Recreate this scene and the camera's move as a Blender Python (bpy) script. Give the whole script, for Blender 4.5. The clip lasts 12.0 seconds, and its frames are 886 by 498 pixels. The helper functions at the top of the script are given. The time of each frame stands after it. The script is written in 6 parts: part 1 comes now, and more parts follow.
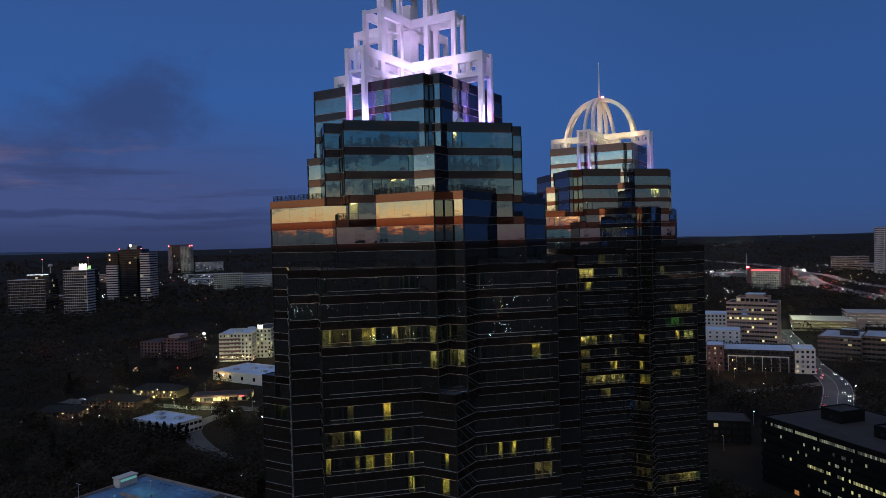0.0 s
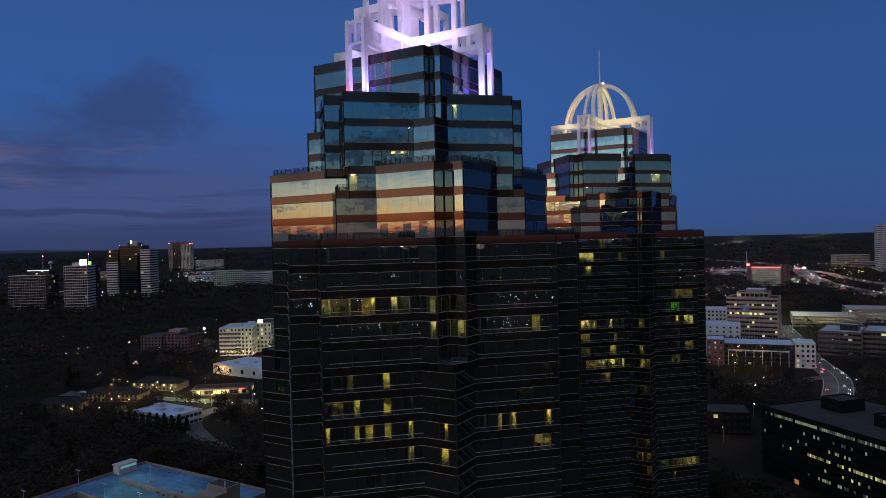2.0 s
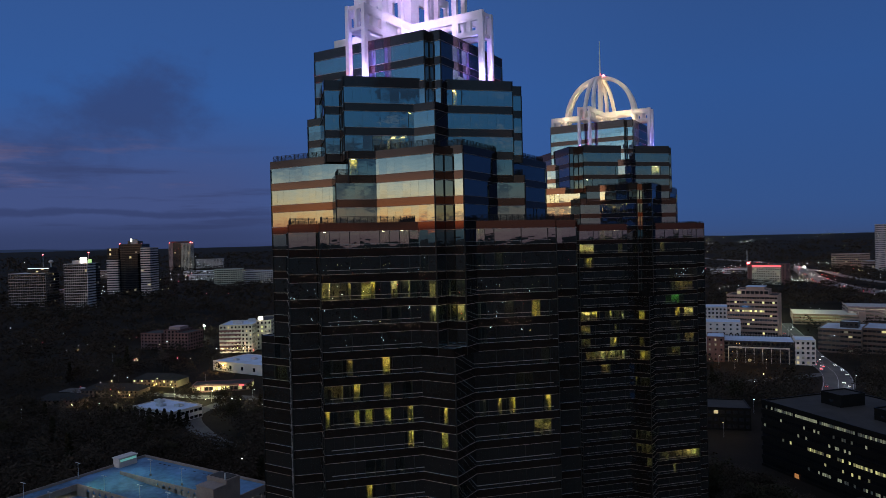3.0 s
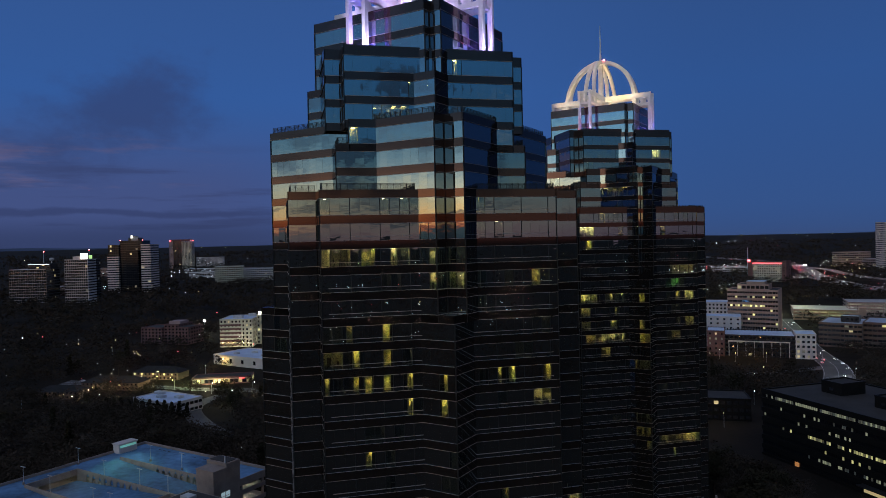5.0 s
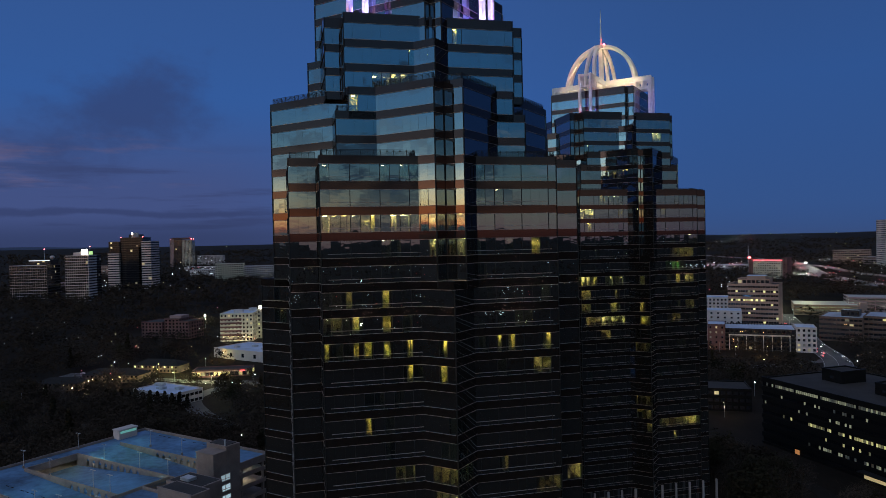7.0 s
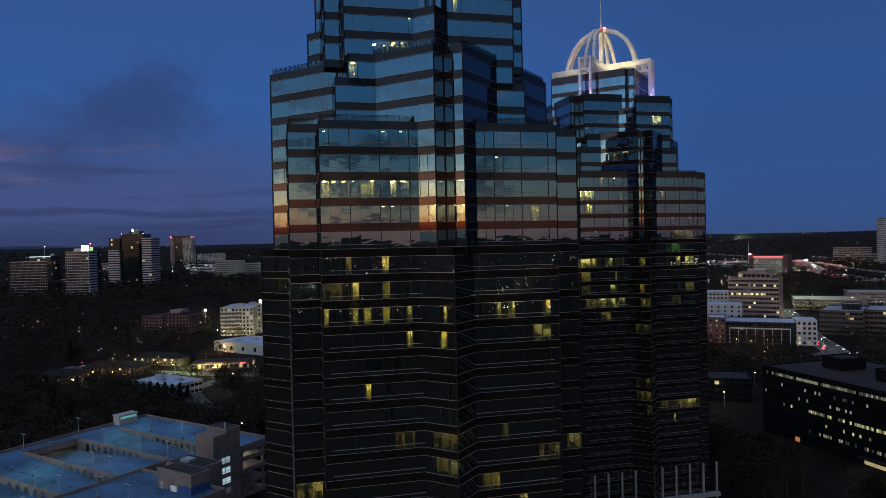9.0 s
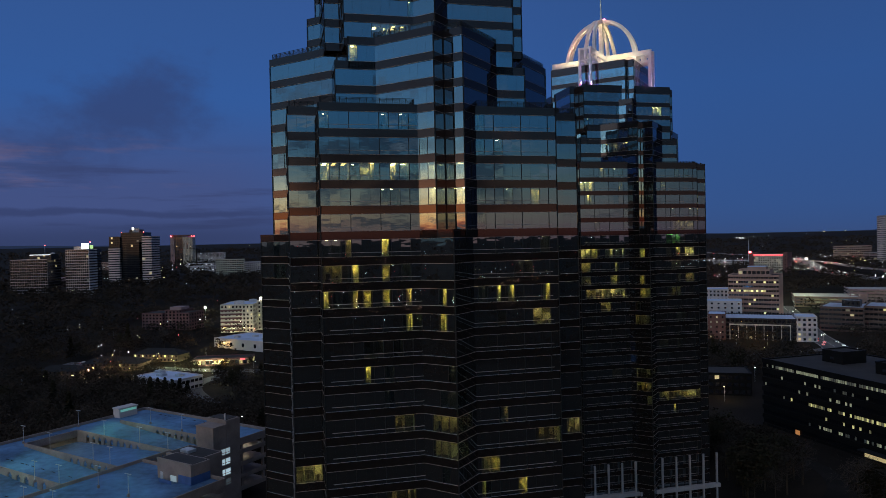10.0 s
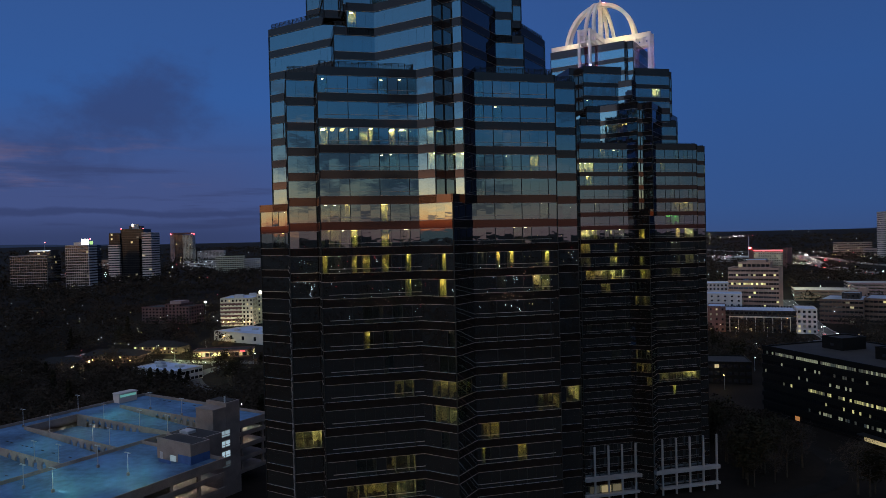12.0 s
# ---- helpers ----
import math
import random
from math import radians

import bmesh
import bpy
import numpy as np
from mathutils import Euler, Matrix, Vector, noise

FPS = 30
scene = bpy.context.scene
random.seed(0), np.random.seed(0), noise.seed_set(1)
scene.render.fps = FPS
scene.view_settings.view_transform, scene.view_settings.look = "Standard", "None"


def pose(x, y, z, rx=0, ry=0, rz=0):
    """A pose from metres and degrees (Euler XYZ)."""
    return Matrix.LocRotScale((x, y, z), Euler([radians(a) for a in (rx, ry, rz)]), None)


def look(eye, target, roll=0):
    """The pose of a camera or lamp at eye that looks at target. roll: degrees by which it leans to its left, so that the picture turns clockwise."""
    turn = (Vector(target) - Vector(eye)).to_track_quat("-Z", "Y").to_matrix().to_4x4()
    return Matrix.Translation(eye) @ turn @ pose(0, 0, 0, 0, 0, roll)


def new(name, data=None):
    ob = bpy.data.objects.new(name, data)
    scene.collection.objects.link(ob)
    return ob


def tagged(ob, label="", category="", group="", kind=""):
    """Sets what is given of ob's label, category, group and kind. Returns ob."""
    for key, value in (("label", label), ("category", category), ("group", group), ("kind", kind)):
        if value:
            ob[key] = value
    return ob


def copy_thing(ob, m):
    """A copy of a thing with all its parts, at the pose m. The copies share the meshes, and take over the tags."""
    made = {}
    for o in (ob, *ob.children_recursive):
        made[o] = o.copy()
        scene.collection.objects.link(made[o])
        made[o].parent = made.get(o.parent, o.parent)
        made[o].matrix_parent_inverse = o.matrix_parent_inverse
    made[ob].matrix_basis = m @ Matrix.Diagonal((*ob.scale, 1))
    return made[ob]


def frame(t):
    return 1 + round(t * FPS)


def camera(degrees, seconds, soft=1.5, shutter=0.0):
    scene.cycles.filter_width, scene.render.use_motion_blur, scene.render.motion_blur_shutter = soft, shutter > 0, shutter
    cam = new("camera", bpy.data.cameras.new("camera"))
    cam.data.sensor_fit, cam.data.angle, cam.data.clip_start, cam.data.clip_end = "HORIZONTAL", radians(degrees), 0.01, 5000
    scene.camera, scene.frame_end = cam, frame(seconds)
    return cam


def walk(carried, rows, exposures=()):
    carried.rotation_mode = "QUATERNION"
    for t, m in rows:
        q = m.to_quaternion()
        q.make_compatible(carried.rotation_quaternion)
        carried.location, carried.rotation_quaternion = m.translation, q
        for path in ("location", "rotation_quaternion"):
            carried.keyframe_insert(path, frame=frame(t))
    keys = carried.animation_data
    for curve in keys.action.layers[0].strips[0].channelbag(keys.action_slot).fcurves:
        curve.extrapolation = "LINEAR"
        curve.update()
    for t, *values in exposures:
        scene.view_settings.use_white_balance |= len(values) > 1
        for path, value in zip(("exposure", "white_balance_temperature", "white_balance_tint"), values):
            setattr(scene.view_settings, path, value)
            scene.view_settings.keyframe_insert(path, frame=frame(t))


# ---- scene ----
import collections
# ---- camera: a drone that sinks straight down, level lens, slight lean ----
cam = camera(65.5, 12.0, 0.6)
PATH = [(0, 0.047, 118.0, 89.284, 1.459, -0.081),
        (0.5, 0.04, 116.808, 89.275, 1.434, -0.075),
        (1, 0.033, 115.57, 89.269, 1.41, -0.068),
        (1.5, 0.027, 114.296, 89.265, 1.386, -0.06),
        (2, 0.021, 112.99, 89.263, 1.364, -0.051),
        (2.5, 0.017, 111.658, 89.262, 1.343, -0.042),
        (3, 0.012, 110.305, 89.263, 1.322, -0.031),
        (3.5, 0.009, 108.934, 89.265, 1.304, -0.021),
        (4, 0.006, 107.548, 89.268, 1.286, -0.009),
        (4.5, 0.003, 106.149, 89.272, 1.271, 0.002),
        (5, 0.002, 104.74, 89.276, 1.256, 0.013),
        (5.5, 0.0, 103.322, 89.281, 1.244, 0.025),
        (6, 0.0, 101.897, 89.285, 1.233, 0.036),
        (6.5, 0.0, 100.464, 89.289, 1.224, 0.047),
        (7, 0.001, 99.025, 89.292, 1.217, 0.057),
        (7.5, 0.002, 97.581, 89.295, 1.212, 0.067),
        (8, 0.004, 96.131, 89.296, 1.21, 0.076),
        (8.5, 0.007, 94.678, 89.296, 1.209, 0.084),
        (9, 0.011, 93.221, 89.294, 1.211, 0.09),
        (9.5, 0.015, 91.761, 89.29, 1.216, 0.096),
        (10, 0.019, 90.302, 89.285, 1.223, 0.1),
        (10.5, 0.024, 88.843, 89.276, 1.233, 0.103),
        (11, 0.03, 87.388, 89.266, 1.245, 0.103),
        (11.5, 0.037, 85.939, 89.252, 1.26, 0.103),
        (12, 0.044, 84.5, 89.235, 1.279, 0.1)]
walk(cam, [(t, pose(x, 0, h, tilt, lean, turn)) for t, x, h, tilt, lean, turn in PATH])

# ---- world: dusk sky, afterglow low behind and left of the camera ----
world = bpy.data.worlds.new("dusk_sky")
scene.world = world
world.use_nodes = True
wn, wl = world.node_tree.nodes, world.node_tree.links
wn.clear()


def wnode(kind, **inputs):
    n = wn.new(kind)
    for k, v in inputs.items():
        n.inputs[k.replace("_", " ")].default_value = v
    return n


def wmath(op, a, b=None, clamp=False):
    n = wn.new("ShaderNodeMath")
    n.operation, n.use_clamp = op, clamp
    for i, v in enumerate((a, b)):
        if v is None:
            continue
        if isinstance(v, (int, float)):
            n.inputs[i].default_value = v
        else:
            wl.new(v, n.inputs[i])
    return n.outputs[0]


def wramp(fac, stops, mode="LINEAR", tone=(1, 1, 1)):
    n = wn.new("ShaderNodeValToRGB")
    n.color_ramp.interpolation = mode
    el = n.color_ramp.elements
    while len(el) < len(stops):
        el.new(0.5)
    for e, (pos, col) in zip(el, stops):
        e.position, e.color = pos, (col[0] * tone[0], col[1] * tone[1], col[2] * tone[2], 1)
    wl.new(fac, n.inputs[0])
    return n.outputs[0]


def wmix(fac, a, b):
    n = wn.new("ShaderNodeMix")
    n.data_type = "RGBA"
    for s, v in ((n.inputs[0], fac), (n.inputs[6], a), (n.inputs[7], b)):
        if isinstance(v, (int, float)):
            s.default_value = v
        elif isinstance(v, tuple):
            s.default_value = (*v, 1)
        else:
            wl.new(v, s)
    return n.outputs[2]


coord = wn.new("ShaderNodeTexCoord").outputs["Generated"]
xyz = wn.new("ShaderNodeSeparateXYZ")
wl.new(coord, xyz.inputs[0])
up = wmath("MAXIMUM", xyz.outputs[2], 0.0)
# height above the horizon on a square-root scale, so that the low bands have room
tall = wmath("POWER", up, 0.5)
flat = wmath("SQRT", wmath("ADD", wmath("MULTIPLY", xyz.outputs[0], xyz.outputs[0]),
                           wmath("ADD", wmath("MULTIPLY", xyz.outputs[1], xyz.outputs[1]), 1e-6)))
GLOW_AXIS = (-0.60, -0.80)
facing = wmath("DIVIDE", wmath("ADD", wmath("MULTIPLY", xyz.outputs[0], GLOW_AXIS[0]),
                               wmath("MULTIPLY", xyz.outputs[1], GLOW_AXIS[1])), flat)


def wstep(v, lo, hi):
    n = wn.new("ShaderNodeMapRange")
    n.interpolation_type = "SMOOTHSTEP"
    n.inputs["From Min"].default_value, n.inputs["From Max"].default_value = lo, hi
    wl.new(v, n.inputs[0])
    return n.outputs[0]


warm = wramp(tall, [(0.0, (0.045, 0.085, 0.115)), (0.118, (0.075, 0.125, 0.15)), (0.134, (0.55, 0.16, 0.10)), (0.150, (1.15, 0.38, 0.17)), (0.168, (1.9, 0.88, 0.34)), (0.195, (2.2, 1.30, 0.52)),
                    (0.236, (1.95, 1.50, 0.80)), (0.28, (1.45, 1.38, 1.02)), (0.323, (0.62, 0.84, 0.90)), (0.373, (0.29, 0.56, 0.74)),
                    (0.43, (0.16, 0.40, 0.70)), (0.51, (0.10, 0.32, 0.67)), (0.65, (0.09, 0.21, 0.40)), (0.82, (0.14, 0.18, 0.29)), (1.0, (0.17, 0.205, 0.32))], tone=(1.22, 1.04, 0.94))
dusk = wramp(tall, [(0.0, (0.20, 0.115, 0.13)), (0.10, (0.26, 0.16, 0.165)), (0.196, (0.29, 0.235, 0.20)), (0.28, (0.185, 0.245, 0.25)),
                    (0.334, (0.10, 0.205, 0.29)), (0.39, (0.046, 0.160, 0.33)), (0.50, (0.044, 0.172, 0.41)), (0.68, (0.07, 0.15, 0.31)),
                    (0.84, (0.14, 0.18, 0.29)), (1.0, (0.17, 0.205, 0.32))], tone=(1.20, 1.18, 1.05))
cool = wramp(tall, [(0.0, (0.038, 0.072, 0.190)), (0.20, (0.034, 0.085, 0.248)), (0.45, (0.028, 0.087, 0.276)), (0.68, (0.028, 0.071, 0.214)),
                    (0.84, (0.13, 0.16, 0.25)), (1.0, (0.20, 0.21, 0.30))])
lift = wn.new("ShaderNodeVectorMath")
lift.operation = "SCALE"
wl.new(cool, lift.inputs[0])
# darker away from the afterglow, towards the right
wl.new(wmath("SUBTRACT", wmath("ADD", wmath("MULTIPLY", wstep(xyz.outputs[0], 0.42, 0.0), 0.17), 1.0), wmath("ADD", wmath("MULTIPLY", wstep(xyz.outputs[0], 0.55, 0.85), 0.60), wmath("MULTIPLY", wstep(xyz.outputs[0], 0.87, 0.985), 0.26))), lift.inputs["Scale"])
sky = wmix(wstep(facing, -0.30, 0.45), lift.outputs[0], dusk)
glow = wstep(facing, 0.47, 0.96)
# brightest straight over the place where the sun went down
peak = wn.new("ShaderNodeVectorMath")
peak.operation = "SCALE"
wl.new(warm, peak.inputs[0])
wl.new(wmath("ADD", wmath("MULTIPLY", wstep(facing, 0.89, 0.985), 0.8), 0.95), peak.inputs["Scale"])
sky = wmix(glow, sky, peak.outputs[0])


# clouds: soft dark patches, and pale streaks drawn out along the horizon
def wnoise(scale, squash, detail, at):
    m = wn.new("ShaderNodeMapping")
    m.inputs["Scale"].default_value = (1.0, 1.0, squash)
    m.inputs["Location"].default_value = at
    wl.new(coord, m.inputs[0])
    n = wnode("ShaderNodeTexNoise", Scale=scale, Detail=detail, Roughness=0.6)
    wl.new(m.outputs[0], n.inputs["Vector"])
    return n.outputs[0]


leftwards = wstep(xyz.outputs[0], 0.0, -0.34)
behind = wstep(facing, -0.1, 0.5)
# a lilac veil low on the left, with faint darker bars and a few pale pink ones
veil = wmath("MULTIPLY", leftwards, wstep(xyz.outputs[2], 0.20, 0.06))
sky = wmix(wmath("MULTIPLY", veil, wmath("SUBTRACT", 0.75, behind, True)), sky, (0.060, 0.077, 0.198))
bars = wmath("MULTIPLY", wstep(wnoise(3.0, 13.0, 5.0, (0.7, 0.4, 0.43)), 0.50, 0.66), wmath("MULTIPLY", leftwards, wstep(xyz.outputs[2], 0.15, 0.08)))
sky = wmix(wmath("MULTIPLY", bars, wmath("SUBTRACT", 0.75, behind, True)), sky, (0.036, 0.050, 0.135))
pale = wmath("MULTIPLY", wstep(wnoise(4.5, 6.5, 7.0, (0.0, 0.4, 0.2)), 0.50, 0.70), wmath("MULTIPLY", wstep(xyz.outputs[0], -0.22, -0.48), wmath("MULTIPLY", wstep(xyz.outputs[2], 0.19, 0.12), wstep(xyz.outputs[2], 0.03, 0.07))))
sky = wmix(wmath("MULTIPLY", pale, wmath("SUBTRACT", 0.8, behind, True)), sky, (0.135, 0.112, 0.205))
low = wmath("MULTIPLY", wmath("MULTIPLY", leftwards, wstep(xyz.outputs[2], 0.050, 0.008)), wmath("SUBTRACT", 0.80, behind, True))
sky = wmix(low, sky, (0.030, 0.045, 0.118))
# one long dark bar close over the horizon
bar_off = wmath("ABSOLUTE", wmath("ADD", wmath("ADD", xyz.outputs[2], -0.046), wmath("MULTIPLY", wmath("ADD", wnoise(5.0, 3.0, 6.0, (0.1, 0.7, 0.3)), -0.5), 0.030)))
bar = wmath("MULTIPLY", wstep(bar_off, 0.0062, 0.0015), wmath("MULTIPLY", wstep(xyz.outputs[0], -0.14, -0.30), wmath("SUBTRACT", 0.62, behind, True)))
sky = wmix(bar, sky, (0.030, 0.043, 0.120))
# one soft purple-grey cloud above them
off_x = wmath("MULTIPLY", wmath("ADD", xyz.outputs[0], wmath("ADD", wmath("MULTIPLY", xyz.outputs[2], -0.55), 0.51)), 10.5)
off_z = wmath("MULTIPLY", wmath("ADD", xyz.outputs[2], -0.185), 12.5)
away = wmath("SQRT", wmath("ADD", wmath("MULTIPLY", off_x, off_x), wmath("MULTIPLY", off_z, off_z)))
ragged = wmath("ADD", away, wmath("MULTIPLY", wmath("ADD", wnoise(9.0, 1.6, 5.0, (0.3, 0.1, 0.55)), -0.5), 2.6))
cloud = wmath("MULTIPLY", wstep(ragged, 1.25, 0.15), wmath("SUBTRACT", 0.62, behind, True))
sky = wmix(cloud, sky, (0.032, 0.046, 0.130))
# broken cloud in the dusk behind: dark blue-grey heaps, and thin dark streaks across the afterglow
bank = wmath("MULTIPLY", wstep(wnoise(7.0, 3.2, 9.0, (0.2, 0.9, 0.1)), 0.495, 0.575), wmath("MULTIPLY", behind, wmath("MULTIPLY", wstep(xyz.outputs[2], 0.31, 0.20), wstep(xyz.outputs[2], 0.03, 0.085))))
sky = wmix(wmath("MULTIPLY", bank, wmath("SUBTRACT", 0.85, wmath("MULTIPLY", glow, 0.45))), sky, wmix(glow, (0.030, 0.060, 0.105), (0.16, 0.20, 0.26)))
fringe = wmath("MULTIPLY", wstep(wnoise(9.0, 4.0, 8.0, (0.5, 0.2, 0.7)), 0.56, 0.68), wmath("MULTIPLY", behind, wmath("MULTIPLY", wstep(xyz.outputs[2], 0.24, 0.16), wstep(xyz.outputs[2], 0.06, 0.09))))
sky = wmix(wmath("MULTIPLY", fringe, wmath("SUBTRACT", 0.80, wmath("MULTIPLY", glow, 0.4))), sky, (0.27, 0.33, 0.40))
streaks = wmath("MULTIPLY", wstep(wnoise(6.0, 9.0, 9.0, (0.35, 0.15, 0.6)), 0.53, 0.60), wmath("MULTIPLY", behind, wmath("MULTIPLY", wstep(xyz.outputs[2], 0.060, 0.045), wstep(xyz.outputs[2], 0.016, 0.024))))
sky = wmix(wmath("MULTIPLY", streaks, 0.80), sky, wmix(glow, (0.065, 0.075, 0.095), (0.20, 0.21, 0.22)))
back = wnode("ShaderNodeBackground", Strength=1.0)
wl.new(sky, back.inputs[0])
wout = wn.new("ShaderNodeOutputWorld")
wl.new(back.outputs[0], wout.inputs[0])


# ---- lamps of the place: floodlights on the tower roofs ----
def flood(name, kind, at, target, power, color, size=0.6, cone=100):
    d = bpy.data.lights.new(name, kind)
    d.energy, d.color = power, color
    if kind == "SPOT":
        d.spot_size, d.spot_blend, d.shadow_soft_size = radians(cone), 0.6, size
    elif kind == "AREA":
        d.shape, d.size = "DISK", size
    else:
        d.shadow_soft_size = size
    o = new(name, d)
    o.matrix_basis = look(at, target)
    return o

# ---- materials ----
MATS = {}


def material(name, base=(0.5, 0.5, 0.5), rough=0.5, metal=0.0, vary=0.25, scale=0.5, fine=8.0, bump=0.0, emit=None, power=0.0, spec=0.5, rand=0.0):
    """A procedural surface: base colour with broad stains and fine grain, in metres."""
    if name in MATS:
        return MATS[name]
    m = bpy.data.materials.new(name)
    m.use_nodes = True
    nt = m.node_tree
    n, l = nt.nodes, nt.links
    b = n["Principled BSDF"]
    b.inputs["Roughness"].default_value = rough
    b.inputs["Metallic"].default_value = metal
    b.inputs["Specular IOR Level"].default_value = spec
    pos = n.new("ShaderNodeNewGeometry").outputs["Position"]
    broad = n.new("ShaderNodeTexNoise")
    broad.inputs["Scale"].default_value, broad.inputs["Detail"].default_value = scale, 4
    grain = n.new("ShaderNodeTexNoise")
    grain.inputs["Scale"].default_value, grain.inputs["Detail"].default_value = fine, 3
    l.new(pos, broad.inputs["Vector"]), l.new(pos, grain.inputs["Vector"])
    both = n.new("ShaderNodeMath")
    both.operation = "MULTIPLY_ADD"
    l.new(grain.outputs[0], both.inputs[0])
    both.inputs[1].default_value = 0.4
    l.new(broad.outputs[0], both.inputs[2])
    last = both.outputs[0]
    if rand:
        info = n.new("ShaderNodeObjectInfo")
        more = n.new("ShaderNodeMath")
        more.operation = "MULTIPLY_ADD"
        l.new(info.outputs["Random"], more.inputs[0])
        more.inputs[1].default_value = rand
        l.new(last, more.inputs[2])
        last = more.outputs[0]
    ramp = n.new("ShaderNodeMapRange")
    ramp.inputs["From Min"].default_value, ramp.inputs["From Max"].default_value = 0.4, 1.0 + rand
    ramp.inputs["To Min"].default_value, ramp.inputs["To Max"].default_value = 1 - vary, 1 + vary
    l.new(last, ramp.inputs[0])
    tint = n.new("ShaderNodeVectorMath")
    tint.operation = "SCALE"
    tint.inputs[0].default_value = base
    l.new(ramp.outputs[0], tint.inputs["Scale"])
    l.new(tint.outputs[0], b.inputs["Base Color"])
    if bump:
        k = n.new("ShaderNodeBump")
        k.inputs["Distance"].default_value = bump
        l.new(grain.outputs[0], k.inputs["Height"])
        l.new(k.outputs[0], b.inputs["Normal"])
    if emit:
        b.inputs["Emission Color"].default_value = (*emit, 1)
        b.inputs["Emission Strength"].default_value = power
    MATS[name] = m
    return m


def mirror_glass(name, tint, under, share, clear=False, wave=0.0040, cushion=0.0):
    """Coated tower glass: a slightly wavy mirror over a dark or a see-through pane."""
    if name in MATS:
        return MATS[name]
    m = bpy.data.materials.new(name)
    m.use_nodes = True
    n, l = m.node_tree.nodes, m.node_tree.links
    n.clear()
    out = n.new("ShaderNodeOutputMaterial")
    mix = n.new("ShaderNodeMixShader")
    gloss = n.new("ShaderNodeBsdfGlossy")
    gloss.inputs["Roughness"].default_value = 0.004
    gloss.inputs["Color"].default_value = (*tint, 1)
    body = n.new("ShaderNodeBsdfTransparent" if clear else "ShaderNodeBsdfDiffuse")
    body.inputs["Color"].default_value = (*under, 1)
    facing = n.new("ShaderNodeLayerWeight")
    facing.inputs["Blend"].default_value = 0.35
    rng = n.new("ShaderNodeMapRange")
    rng.inputs["To Min"].default_value, rng.inputs["To Max"].default_value = share, 0.95
    l.new(facing.outputs["Fresnel"], rng.inputs[0])
    pos = n.new("ShaderNodeNewGeometry").outputs["Position"]
    noise_ = n.new("ShaderNodeTexNoise")
    noise_.inputs["Scale"].default_value, noise_.inputs["Detail"].default_value = 0.55, 1.5
    roller = n.new("ShaderNodeMapping")
    roller.inputs["Scale"].default_value = (0.8, 0.8, 1.9)
    l.new(pos, roller.inputs[0])
    l.new(roller.outputs[0], noise_.inputs["Vector"])
    bump = n.new("ShaderNodeBump")
    bump.inputs["Distance"].default_value = wave
    l.new(noise_.outputs[0], bump.inputs["Height"])
    last = bump.outputs[0]
    if cushion:
        # every pane bulges or sags a little between its edges
        own = n.new("ShaderNodeSeparateXYZ")
        l.new(n.new("ShaderNodeTexCoord").outputs["Object"], own.inputs[0])

        def calc(op, a, b):
            k = n.new("ShaderNodeMath")
            k.operation = op
            for i, v in enumerate((a, b)):
                if isinstance(v, (int, float)):
                    k.inputs[i].default_value = v
                else:
                    l.new(v, k.inputs[i])
            return k.outputs[0]

        across = calc("MULTIPLY", own.outputs[0], 1.19)
        along = calc("MULTIPLY", calc("SUBTRACT", own.outputs[2], 1.4), 0.71)
        dish = calc("MULTIPLY", calc("SUBTRACT", 1.0, calc("MULTIPLY", across, across)), calc("SUBTRACT", 1.0, calc("MULTIPLY", along, along)))
        depth = calc("MULTIPLY_ADD", n.new("ShaderNodeObjectInfo").outputs["Random"], cushion * 1.7)
        depth.node.inputs[2].default_value = -cushion * 0.5
        second = n.new("ShaderNodeBump")
        second.inputs["Distance"].default_value = 1.0
        l.new(calc("MULTIPLY", dish, depth), second.inputs["Height"])
        l.new(last, second.inputs["Normal"])
        last = second.outputs[0]
    l.new(last, gloss.inputs["Normal"])
    l.new(rng.outputs[0], mix.inputs[0])
    l.new(body.outputs[0], mix.inputs[1]), l.new(gloss.outputs[0], mix.inputs[2])
    l.new(mix.outputs[0], out.inputs[0])
    MATS[name] = m
    return m


GLASS = mirror_glass("tower_glass", (0.62, 0.79, 0.90), (0.027, 0.0205, 0.0150), 0.34)
BULGED = mirror_glass("tower_pane_glass", (0.62, 0.79, 0.90), (0.035, 0.0205, 0.0105), 0.34, cushion=0.0085)
CLEAR = mirror_glass("lit_pane_glass", (0.62, 0.79, 0.90), (0.82, 0.80, 0.66), 0.26, clear=True, cushion=0.006)
GRANITE = material("polished_brown_granite", (0.019, 0.0155, 0.0130), 0.05, 0.0, 0.25, 0.3, 5.0)
stone = GRANITE.node_tree.nodes["Principled BSDF"]
stone.inputs["IOR"].default_value = 1.76
stone.inputs["Specular Tint"].default_value = (1.0, 0.54, 0.47, 1)
TRIM = material("aluminium_trim", (0.44, 0.36, 0.31), 0.45, 0.2, 0.15)
CORE = material("dark_core", (0.02, 0.018, 0.016), 0.6)
ROOF = material("roof_gravel", (0.10, 0.10, 0.10), 0.9, 0, 0.4, 0.2, 3.0)
RAIL = material("dark_rail_metal", (0.03, 0.03, 0.03), 0.5, 0.6)
CROWN = material("white_painted_steel", (0.80, 0.79, 0.78), 0.45, 0, 0.08, 0.4, 6.0)
ROOM = material("office_wall", (0.52, 0.49, 0.37), 0.8, 0, 0.25, 0.9, 4.0, rand=0.5)
CEIL = material("office_ceiling_light", (0.8, 0.8, 0.7), 0.6, emit=(1.0, 0.92, 0.52), power=18.0)
